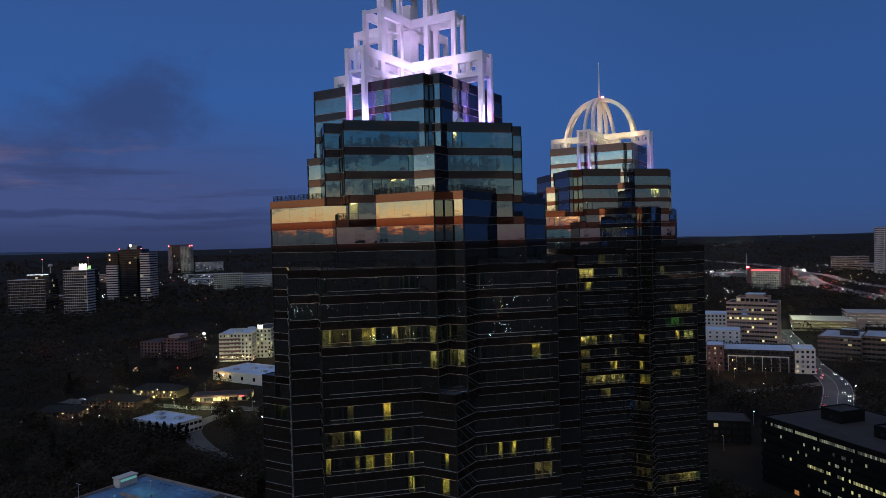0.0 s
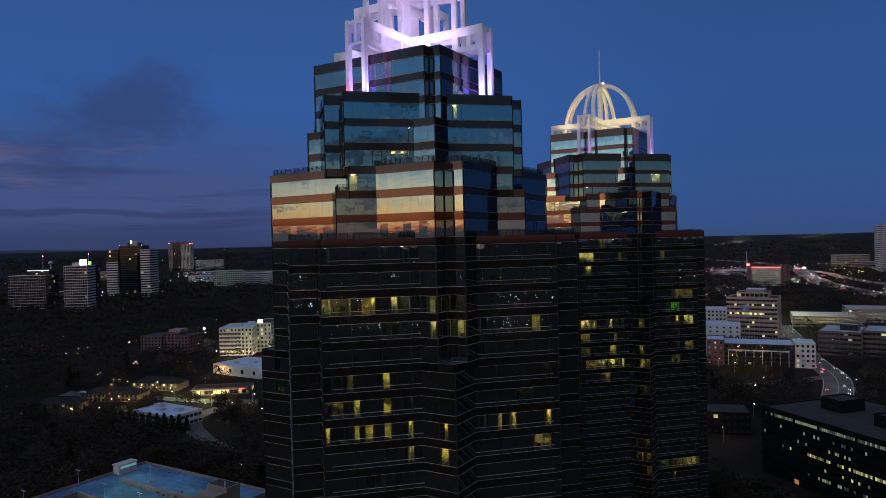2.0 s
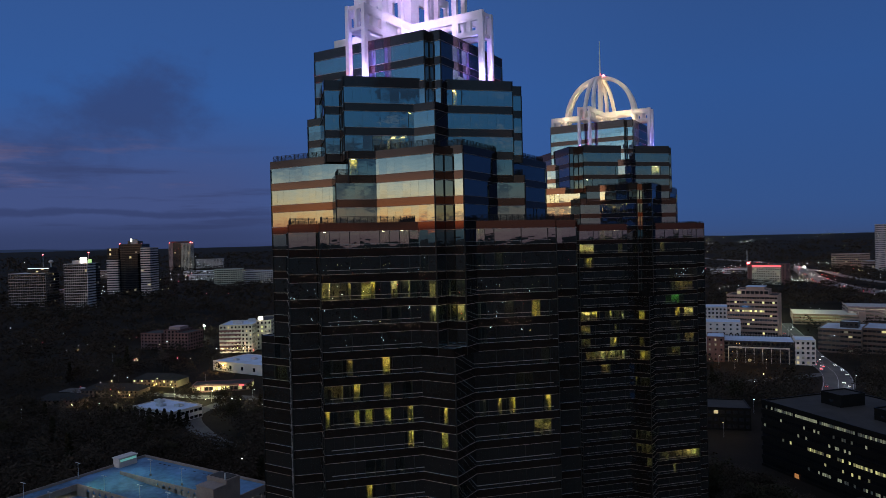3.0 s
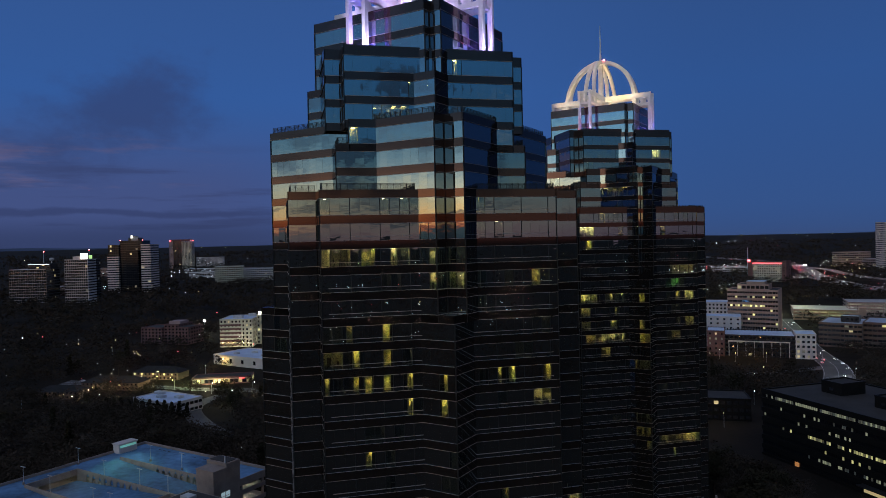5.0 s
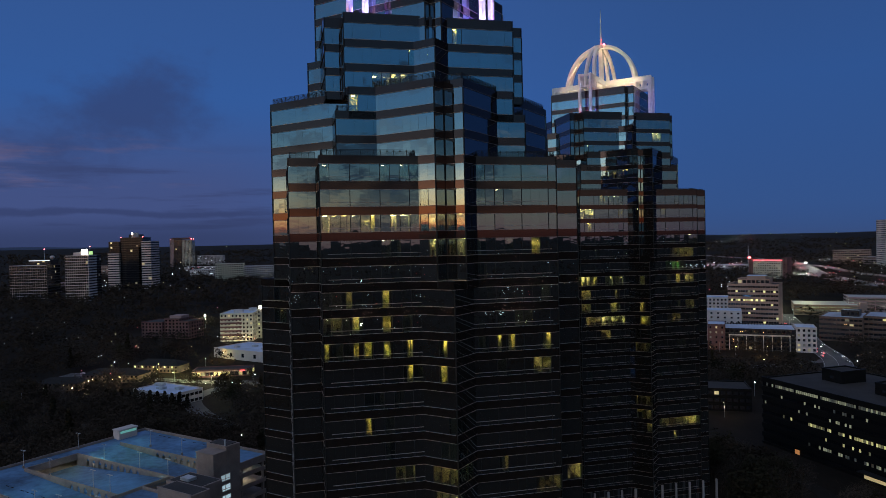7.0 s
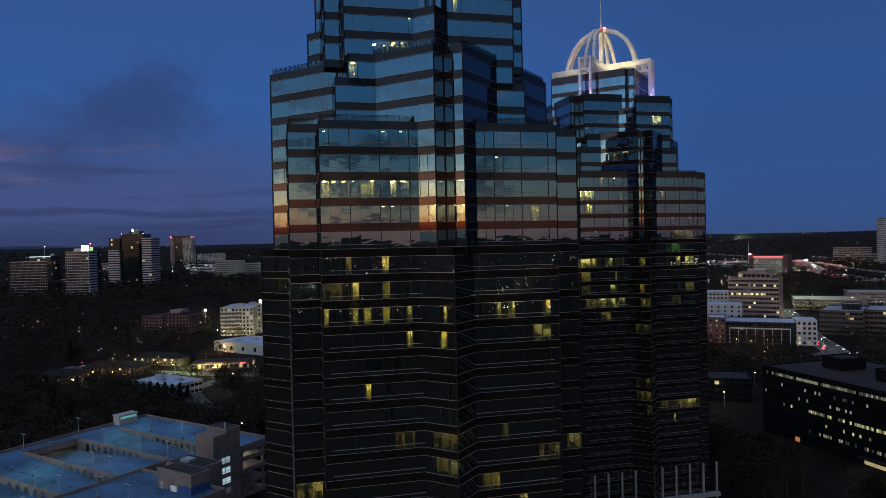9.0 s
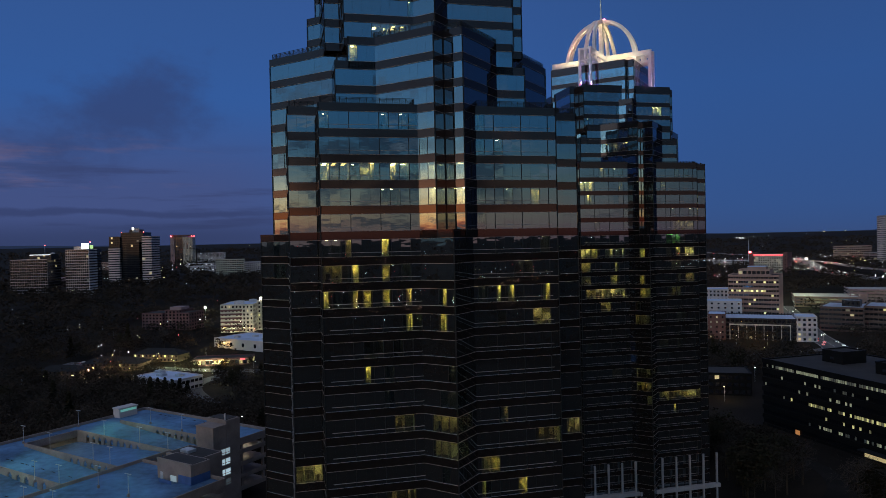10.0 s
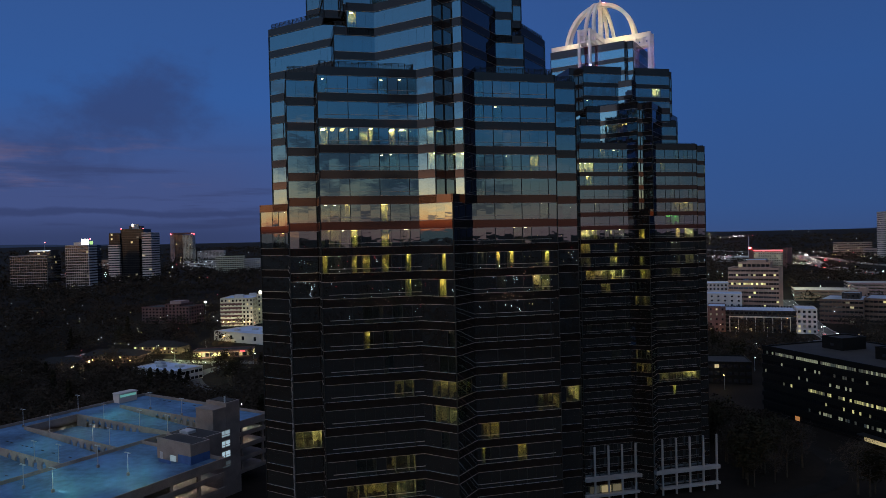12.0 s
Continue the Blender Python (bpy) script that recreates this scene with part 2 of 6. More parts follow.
CEIL_STRONG = material("bright_office_ceiling_light", (0.8, 0.8, 0.7), 0.6, emit=(1.0, 0.86, 0.27), power=23.0)
CEIL_DIM = material("dim_office_ceiling_light", (0.8, 0.8, 0.7), 0.6, emit=(1.0, 0.80, 0.32), power=5.0)
CEIL_GREEN = material("green_office_light", (0.3, 0.8, 0.3), 0.6, emit=(0.20, 1.0, 0.22), power=6.0)
CEIL_SPARE = material("lone_office_ceiling_lamp", (0.8, 0.8, 0.7), 0.6, emit=(1.0, 0.93, 0.66), power=12.0)
# office wall again, darkened in colour so rooms with one lamp look dim
DARK_ROOM = material("darkened_office_wall", (0.10, 0.095, 0.085), 0.8, 0, 0.25, 0.9, 4.0)
CARPET = material("office_carpet", (0.12, 0.11, 0.10), 0.95)
FURNITURE = material("dark_office_furniture", (0.06, 0.045, 0.035), 0.6)
CEIL_PALE = material("pale_office_ceiling_light", (0.8, 0.8, 0.7), 0.6, emit=(1.0, 0.95, 0.52), power=26.0)
CEIL_MID = material("middling_office_ceiling_light", (0.8, 0.8, 0.7), 0.6, emit=(1.0, 0.90, 0.50), power=10.5)
BLIND = material("drawn_blind", (0.70, 0.62, 0.28), 0.8, 0, 0.15)
RED_LAMP = material("red_obstruction_lamp", (0.8, 0.05, 0.05), 0.4, emit=(1.0, 0.03, 0.05), power=160.0)
CONC = material("weathered_concrete", (0.29, 0.225, 0.19), 0.85, 0, 0.3, 0.25, 4.0, bump=0.01)
GROUND = material("wooded_ground", (0.021, 0.016, 0.011), 1.0, 0, 0.5, 0.02, 0.4, spec=0.15)


def lit_window(name, color, power):
    """A window with a lamp-lit room behind it, brighter or dimmer from one to the next."""
    m = material(name, (0.3, 0.28, 0.22), 0.3)
    n, l = m.node_tree.nodes, m.node_tree.links
    b = n["Principled BSDF"]
    info = n.new("ShaderNodeObjectInfo")
    geo = n.new("ShaderNodeNewGeometry")
    both = n.new("ShaderNodeMath")
    both.operation = "ADD"
    l.new(info.outputs["Random"], both.inputs[0]), l.new(geo.outputs["Random Per Island"], both.inputs[1])
    spread = n.new("ShaderNodeMath")
    spread.operation = "FRACT"
    l.new(both.outputs[0], spread.inputs[0])
    k = n.new("ShaderNodeMapRange")
    k.interpolation_type = "SMOOTHSTEP"
    k.inputs["To Min"].default_value, k.inputs["To Max"].default_value = power * 0.05, power * 2.0
    l.new(spread.outputs[0], k.inputs[0])
    l.new(k.outputs[0], b.inputs["Emission Strength"])
    b.inputs["Emission Color"].default_value = (*color, 1)
    return m


WIN = material("dark_window_glass", (0.022, 0.022, 0.026), 0.10, 0, 0.3, 0.15, 1.0, spec=0.5)
WIN.node_tree.nodes["Principled BSDF"].inputs["IOR"].default_value = 2.1
DARK_WIN = material("black_window_glass", (0.012, 0.013, 0.016), 0.15, 0, 0.3, 0.15, 1.0, spec=0.25)
WIN_WARM = lit_window("warm_lit_window", (1.0, 0.80, 0.38), 0.34)
WIN_COOL = lit_window("cool_lit_window", (0.85, 0.95, 1.0), 0.55)
WIN_STAIR = lit_window("stair_lit_window", (0.62, 0.85, 1.0), 0.28)
WIN_YELLOW = lit_window("yellow_lit_window", (0.95, 0.84, 0.32), 0.7)
WIN_DIM = lit_window("dim_yellow_lit_window", (0.92, 0.88, 0.34), 0.30)
WIN_FAINT = lit_window("faint_lit_window", (0.84, 0.90, 0.56), 0.11)
WHITE_WALL = material("white_precast_wall", (0.66, 0.58, 0.54), 0.8, 0, 0.15, 0.1, 1.5)
ROSE_WALL = material("rose_grey_precast_wall", (0.74, 0.58, 0.53), 0.8, 0, 0.15, 0.1, 1.5)
PILASTER = material("pale_concrete", (0.46, 0.42, 0.40), 0.8, 0, 0.15, 0.3, 2.0)
CREAM_WALL = material("cream_render", (0.62, 0.56, 0.42), 0.85, 0, 0.15, 0.1, 1.5)
TAN_WALL = material("tan_precast_wall", (0.46, 0.29, 0.22), 0.8, 0, 0.18, 0.1, 1.5)
PINK_WALL = material("pink_precast_wall", (0.42, 0.28, 0.26), 0.8, 0, 0.15, 0.1, 1.5)
BRICK_WALL = material("dark_red_brick", (0.17, 0.085, 0.075), 0.9, 0, 0.25, 0.1, 2.0)
GLASS_WALL = material("dark_curtain_wall", (0.030, 0.029, 0.030), 0.3, 0.0, 0.3, 0.2, 1.0)
GLASS_WALL.node_tree.nodes["Principled BSDF"].inputs["IOR"].default_value = 1.35
BLACK_WALL = material("black_spandrel_wall", (0.014, 0.013, 0.012), 0.5, 0.0, 0.3, 0.2, 1.0, spec=0.1)
BROWN_WALL = material("brown_precast_wall", (0.17, 0.105, 0.075), 0.8, 0, 0.2, 0.1, 1.5)
# pale membrane; the blue cast of the sky is part of its base colour
PALE_ROOF = material("sky_tinted_membrane_roof", (0.58, 0.66, 0.80), 0.8, 0, 0.2, 0.08, 1.2)
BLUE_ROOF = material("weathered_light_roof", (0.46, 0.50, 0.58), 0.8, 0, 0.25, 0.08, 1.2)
DARK_ROOF = material("dark_bitumen_roof", (0.045, 0.038, 0.032), 0.9, 0, 0.4, 0.1, 1.0)
SHINGLE = material("dark_shingle_roof", (0.018, 0.015, 0.013), 0.9, 0, 0.4, 0.3, 3.0, bump=0.02)
# worn concrete, with the blue of the dusk light mixed into its base colour
DECK = material("dusk_tinted_worn_deck", (0.085, 0.185, 0.32), 0.75, 0, 0.8, 0.06, 0.5)
ROAD_CONC = material("grey_road_concrete", (0.16, 0.145, 0.14), 0.8, 0, 0.3, 0.1, 1.5)
ASPHALT = material("asphalt", (0.050, 0.044, 0.038), 0.8, 0, 0.35, 0.1, 2.0)
WORN_ASPHALT = material("dark_worn_asphalt", (0.020, 0.018, 0.015), 0.9, 0, 0.4, 0.1, 2.0, spec=0.1)
PAVE = material("lit_car_park_asphalt", (0.095, 0.092, 0.088), 0.8, 0, 0.35, 0.08, 1.0)
PAINT = material("road_paint", (0.7, 0.7, 0.68), 0.7)
POLE = material("galvanised_pole", (0.52, 0.52, 0.52), 0.5, 0.2)
BARK = material("winter_bark", (0.050, 0.036, 0.022), 0.95, 0, 0.4, 1.0, 8.0)
LEAF = material("dark_foliage", (0.042, 0.036, 0.022), 0.9, 0, 0.5, 0.4, 3.0, rand=0.6, spec=0.0)
TWIG = material("bare_twigs", (0.066, 0.048, 0.035), 0.95, 0, 0.4, 0.4, 3.0, rand=0.6)
WOOD = material("distant_woods", (0.056, 0.041, 0.029), 0.95, 0, 0.6, 0.03, 0.15, spec=0.05)
RUBBER = material("black_rubber", (0.02, 0.02, 0.02), 0.8)
LAMP_WHITE = material("white_lamp", (0.9, 0.9, 0.9), 0.4, emit=(0.95, 1.0, 0.92), power=25.0)
LAMP_WARM = material("sodium_lamp", (0.9, 0.7, 0.4), 0.4, emit=(1.0, 0.62, 0.22), power=18.0)
LAMP_TEAL = material("cool_green_lamp", (0.8, 0.9, 0.9), 0.4, emit=(0.62, 1.0, 0.86), power=22.0)
LAMP_RED = material("red_tail_lamp", (0.8, 0.1, 0.1), 0.4, emit=(1.0, 0.05, 0.06), power=30.0)
CAR_WHITE = material("car_headlight", (0.9, 0.9, 0.9), 0.4, emit=(1.0, 0.97, 0.9), power=9.0)
CAR_RED = material("car_tail_light", (0.8, 0.1, 0.1), 0.4, emit=(1.0, 0.06, 0.06), power=12.0)
NEON_RED = material("red_neon_band", (0.8, 0.1, 0.1), 0.4, emit=(1.0, 0.08, 0.10), power=3.0)
SIGN_BLUE = material("blue_lit_sign", (0.2, 0.4, 0.9), 0.4, emit=(0.15, 0.45, 1.0), power=4.0)

# ---- building helpers ----
def mesh_of(bm, name, mat):
    me = bpy.data.meshes.new(name)
    bm.to_mesh(me)
    bm.free()
    for m in (mat if isinstance(mat, (list, tuple)) else [mat]):
        me.materials.append(m)
    return me


def part(name, bm, mat, parent=None, label="", kind=""):
    me = bm if isinstance(bm, bpy.types.Mesh) else mesh_of(bm, name, mat)
    ob = new(name, me)
    if parent:
        ob.parent = parent
    return tagged(ob, label=label, kind=kind)


def thing(name, label, category, m=None, group="", kind=""):
    ob = tagged(new(name), label, category, group, kind)
    ob.empty_display_size = 0.5
    if m is not None:
        ob.matrix_basis = m
    return ob


def add_box(bm, x0, x1, y0, y1, z0, z1, m=None, mat=0):
    vs = [bm.verts.new(Vector(c) if m is None else m @ Vector(c)) for c in
          ((x0, y0, z0), (x1, y0, z0), (x1, y1, z0), (x0, y1, z0), (x0, y0, z1), (x1, y0, z1), (x1, y1, z1), (x0, y1, z1))]
    for f in ((3, 2, 1, 0), (4, 5, 6, 7), (0, 1, 5, 4), (1, 2, 6, 5), (2, 3, 7, 6), (3, 0, 4, 7)):
        bm.faces.new([vs[i] for i in f]).material_index = mat
    return vs


def box(x0, x1, y0, y1, z0, z1, m=None):
    bm = bmesh.new()
    add_box(bm, x0, x1, y0, y1, z0, z1, m)
    return bm


def add_beam(bm, a, b, w, d=None, mat=0):
    """A square bar from a to b, w wide and d deep."""
    a, b = Vector(a), Vector(b)
    d = d or w
    q = (b - a).to_track_quat("Z", "Y").to_matrix().to_4x4()
    add_box(bm, -w / 2, w / 2, -d / 2, d / 2, 0, (b - a).length, Matrix.Translation(a) @ q, mat)


def prism(poly, z0, z1):
    bm = bmesh.new()
    lo = [bm.verts.new((x, y, z0)) for x, y in poly]
    hi = [bm.verts.new((x, y, z1)) for x, y in poly]
    n = len(poly)
    bm.faces.new(lo[::-1]), bm.faces.new(hi)
    for i in range(n):
        bm.faces.new((lo[i], lo[(i + 1) % n], hi[(i + 1) % n], hi[i]))
    return bm


def notched(hx, hy, ax=0.0, ay=None):
    """A rectangle with square corners cut out, counter-clockwise from its near left corner."""
    ay = ax if ay is None else ay
    if not ax:
        return [(-hx, -hy), (hx, -hy), (hx, hy), (-hx, hy)]
    return [(-hx + ax, -hy), (hx - ax, -hy), (hx - ax, -hy + ay), (hx, -hy + ay), (hx, hy - ay), (hx - ax, hy - ay),
            (hx - ax, hy), (-hx + ax, hy), (-hx + ax, hy - ay), (-hx, hy - ay), (-hx, -hy + ay), (-hx + ax, -hy + ay)]


def inset(poly, d):
    """Moves every edge of a right-angled polygon inwards."""
    n, out = len(poly), []
    for i in range(n):
        a, b, c = Vector(poly[i - 1]), Vector(poly[i]), Vector(poly[(i + 1) % n])
        e, f = (b - a).normalized(), (c - b).normalized()
        out.append(tuple(b + d * Vector((-e.y, e.x)) + d * Vector((-f.y, f.x))))
    return out


# ---- the two towers: squares and diamonds stacked through one another ----
PITCH, GLASS_H, HEAD = 4.28, 2.80, 112.1     # storey, pane height, head of the panes of storey 0
PANE = 1.683
TURN = -31.2
KING_CENTRE = (-5.87, 142.91, 0.0)
QUEEN_CENTRE = (57.57, 246.84, 0.0)


def head(k):
    return HEAD + PITCH * k


def shifted(plan, right):
    """Pulls the right-hand edge of a plan out."""
    far = max(x for x, y in plan)
    return [(x + right if x > far - 0.01 else x, y) for x, y in plan]


# name, turned by 45 degrees, plan, lowest storey, top storey, railing on the roof
BLOCKS = [
    ("square", 0, [(-23.4, -20.7), (21.3, -20.7), (21.3, 22.1), (-23.4, 22.1)], -25, -5, False),
    ("square_upper", 0, [(-19.8, -20.7), (18.1, -20.7), (18.1, -17.5), (21.9, -17.5), (21.9, 18.4), (18.1, 18.4), (18.1, 22.1), (-19.8, 22.1)], -4, 3, True),
    ("diamond", 45, shifted(notched(26.0, 24.95, 4.95, 4.4), 1.0), -25, 0, True),
    ("diamond_shoulder", 45, notched(17.6, 18.85), 1, 2, True),
    ("diamond_neck", 45, notched(15.3, 18.85), 3, 3, False),
    ("square_shoulder", 0, notched(15.0, 15.0), 4, 5, False),
    ("diamond_upper", 45, notched(18.9, 18.0, 3.1, 3.7), 4, 6, False),
    ("square_top", 0, [(-13.55, -14.2), (12.55, -14.2), (12.55, -12.55), (14.95, -12.55), (14.95, 12.55), (12.55, 12.55), (12.55, 14.95), (-13.55, 14.95)], 6, 8, False),
]
# lit rooms: side (d: near side of the diamond, s and a: the two near sides of the square, u: upper diamond), storey, from, to
KING_LIT = [
    ("d", -2, -20.8, -16.4), ("d", -2, -14.3, -11.9), ("d", -2, -9.2, -5.0), ("s", -2, 15.5, 21.9), ("s", -3, 16.3, 21.9), ("d", -3, 16.0, 18.0),
    ("d", -5, -11.0, -9.7), ("d", -6, -21.0, -17.7), ("d", -6, -16.3, -14.9), ("d", -6, -11.0, -9.6), ("s", -6, -19.5, -17.2),
    ("d", -7, -20.7, -20.0), ("d", -7, -16.1, -15.1), ("d", -7, -14.0, -12.9), ("d", -7, -11.0, -9.7), ("d", -7, -6.6, -5.8),
    ("s", -7, 18.8, 19.6), ("d", -7, 8.9, 10.1),
]
KING_LIT += [
    ("d", -7, 12.0, 13.0), ("d", -7, 18.6, 19.8), ("d", -8, -6.7, -5.6), ("s", -8, 18.2, 19.8), ("d", -8, 15.4, 19.9), ("d", -10, -14.0, -13.2),
    ("s", -12, 15.7, 21.9), ("s", -13, 19.1, 22.0), ("a", -12, -17.3, -15.3), ("d", -13, 23.9, 26.6), ("d", -14, -26.0, -21.9), ("d", -14, 7.8, 9.7),
    ("d", -15, 12.3, 14.4), ("d", -15, 5.7, 6.6), ("d", -16, -9.0, -5.2), ("u", 4, -10.2, -4.6), ("u", 3, -15.0, -13.2), ("u", 5, -4.5, -3.5), ("u", 6, 3.5, 5.0),
]
KING_DIM = [("d", -16, -18.0, -10.0), ("d", -12, -9.2, -5.8), ("d", -13, 15.7, 20.5), ("d", -14, 5.8, 7.8), ("s", -13, 16.8, 19.1), ("d", -15, -10.5, -6.1), ("d", -5, -16.9, -15.4), ("d", -3, 5.4, 6.6),
            ("d", -12, 10.2, 11.5), ("d", 0, 5.7, 6.7), ("d", -16, -4.9, -2.0)]
QUEEN_LIT = [
    ("d", -6, -22.4, -18.1), ("d", -6, -16.8, -15.2), ("d", -6, -13.3, -4.9), ("s", -6, 17.7, 19.5), ("d", -9, -15.0, -5.0), ("d", -7, -9.8, -8.4),
    ("d", -1, -20.6, -16.2), ("d", -2, -18.4, -16.8), ("d", -6, 13.0, 14.6), ("d", -6, 16.5, 19.5), ("d", -8, -10.5, -8.5), ("s", -8, 17.5, 19.0),
    ("d", -17, 16.4, 20.4), ("d", -18, 10.3, 12.0), ("s", -9, 17.8, 19.8), ("u", 5, -3.8, -1.2), ("u", 5, 9.0, 12.5),
]
QUEEN_DIM = [
    ("d", -9, -18.8, -15.0), ("s", -9, 19.8, 22.0), ("d", -8, -20.3, -17.7), ("d", -7, -20.6, -17.9), ("d", -17, 5.9, 16.4), ("d", -4, 13.1, 19.2),
    ("d", -10, -14.6, -11.6), ("d", -9, 10.7, 14.8), ("d", -8, 17.0, 19.7), ("s", -11, 17.3, 21.9), ("s", -17, 19.5, 21.9), ("d", -1, -7.9, -5.9),
    ("d", 0, -13.7, -11.8), ("d", -1, 7.2, 9.9), ("s", -15, 17.0, 20.6), ("s", -16, 16.9, 20.5), ("s", 3, 17.0, 18.3), ("s", 2, 4.0, 14.0),
]
QUEEN_GREEN = [("d", -5, 10.0, 14.7)]
rs = random.Random(17)
SPARE = [[(s, k, x, x + rs.choice((1.2, 1.2, 2.9))) for s, k, x in ((rs.choice("ddddssua"), rs.randint(-15, 6), rs.uniform(-21, 20)) for _ in range(95))] for _ in range(2)]
SIDES = {"diamond": "d", "square": "s", "square_upper": "s", "diamond_upper": "u", "diamond_neck": "u"}


def room_mesh(w, depth, lamp, blind, corner=False):
    """An office behind a window, open to the front: carpet, walls, ceiling with rows of lamps, partitions, desks, shelves and blinds."""
    bm = bmesh.new()
    h = GLASS_H + 0.1
    v = [bm.verts.new(c) for c in ((0, 0, 0), (w, 0, 0), (w, depth, 0), (0, depth, 0), (0, 0, h), (w, 0, h), (w, depth, h), (0, depth, h))]
    for f, mi in (((0, 1, 2, 3), 1), ((7, 6, 5, 4), 0), ((3, 2, 6, 7), 0), ((0, 3, 7, 4), 0), ((1, 5, 6, 2), 0))[:4 if corner else 5]:
        bm.faces.new([v[i] for i in f]).material_index = mi
    lone, deep = lamp is CEIL_SPARE, depth > 3
    if lone:
        x, y = random.uniform(0.3, max(0.4, w - 0.7)), random.uniform(0.6, 2.4)
        add_box(bm, x, x + 0.42, y, y + 0.32, h - 0.10, h - 0.02, None, 2)
    rows = 0 if lone else max(1, int(w / 1.6))
    for i in range(rows):
        x = (i + 0.5) * w / rows
        if rows > 2 and random.random() < 0.25:
            continue
        for y in ((0.9, 2.4) if deep else (0.35,)):
            add_box(bm, x - 0.30, x + 0.30, y, y + min(1.1, depth - 0.7), h - 0.07, h - 0.02, None, 2)
    if deep and not lone:
        x = random.uniform(0.6, 2.4)
        while x < w - 0.5:
            kind = random.random()
            if kind < 0.30:       # partition between two rooms
                add_box(bm, x, x + 0.12, 0.5, depth - 0.01, 0.01, h - 0.08, None, 1 if kind < 0.12 else 0)
            elif kind < 0.62:     # desk with a screen
                wide = min(1.5, w - x - 0.1)
                add_box(bm, x, x + wide, 0.7, 1.4, 0.68, 0.74, None, 4)
                add_box(bm, x + 0.05, x + 0.12, 0.75, 1.35, 0.01, 0.68, None, 4)
                if wide > 0.9:
                    add_box(bm, x + 0.3, x + 0.85, 1.1, 1.15, 0.80, 1.18, None, 4)
            elif kind < 0.85:     # shelf or plant against the back
                add_box(bm, x, min(w - 0.1, x + random.uniform(0.4, 1.1)), depth - 0.6, depth - 0.05, 0.01, random.uniform(0.9, 2.1), None, 4 if kind < 0.75 else 1)
            else:                 # chair back by the glass
                add_box(bm, x, x + 0.5, 0.45, 0.55, 0.45, 1.05, None, 4)
            x += random.uniform(0.5, 1.4)
        for _ in range(int(w / 0.8)):      # boxes, plants and chairs along the glass
            x, tall = random.uniform(0.05, max(0.06, w - 0.45)), random.choice((0.5, 0.7, 0.9, 1.1, 1.5))
            y = random.uniform(0.2, 1.6)
            add_box(bm, x, x + random.uniform(0.15, 0.4), y, y + 0.3, tall * random.choice((0.0, 0.4)) + 0.01, tall, None, 4)
    for i in range(int(w / PANE + 0.5)):
        if (blind or random.random() < 0.22) and not lone:
            add_box(bm, i * PANE + 0.06, min(w, (i + 1) * PANE) - 0.06, 0.04, 0.07, h * random.uniform(0.62, 0.9), h - 0.02, None, 3)
    me = bpy.data.meshes.new("room")
    bm.to_mesh(me)
    bm.free()
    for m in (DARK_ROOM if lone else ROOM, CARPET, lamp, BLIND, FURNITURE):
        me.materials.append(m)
    return me


def rail_panel(w):
    """A length of roof railing: posts, three rails and a ring with a cross between."""
    bm = bmesh.new()
    for x in (0.04, w - 0.04):
        add_box(bm, x - 0.04, x + 0.04, -0.04, 0.04, 0, 1.25)
    for z in (0.12, 1.0, 1.21):
        add_box(bm, 0.08, w - 0.08, -0.035, 0.035, z - 0.035, z + 0.035)
    ring = [Matrix.Rotation(i / 8 * math.tau, 4, "Y") @ Vector((0.30, 0, 0)) + Vector((w / 2, 0, 0.56)) for i in range(8)]
    for i in range(8):
        add_beam(bm, ring[i], ring[(i + 1) % 8], 0.07)
    for z0, z1 in ((0.155, 0.965), (0.965, 0.155)):
        add_beam(bm, (0.08, 0, z0), (w - 0.08, 0, z1), 0.05)
    return mesh_of(bm, "railing", [RAIL])


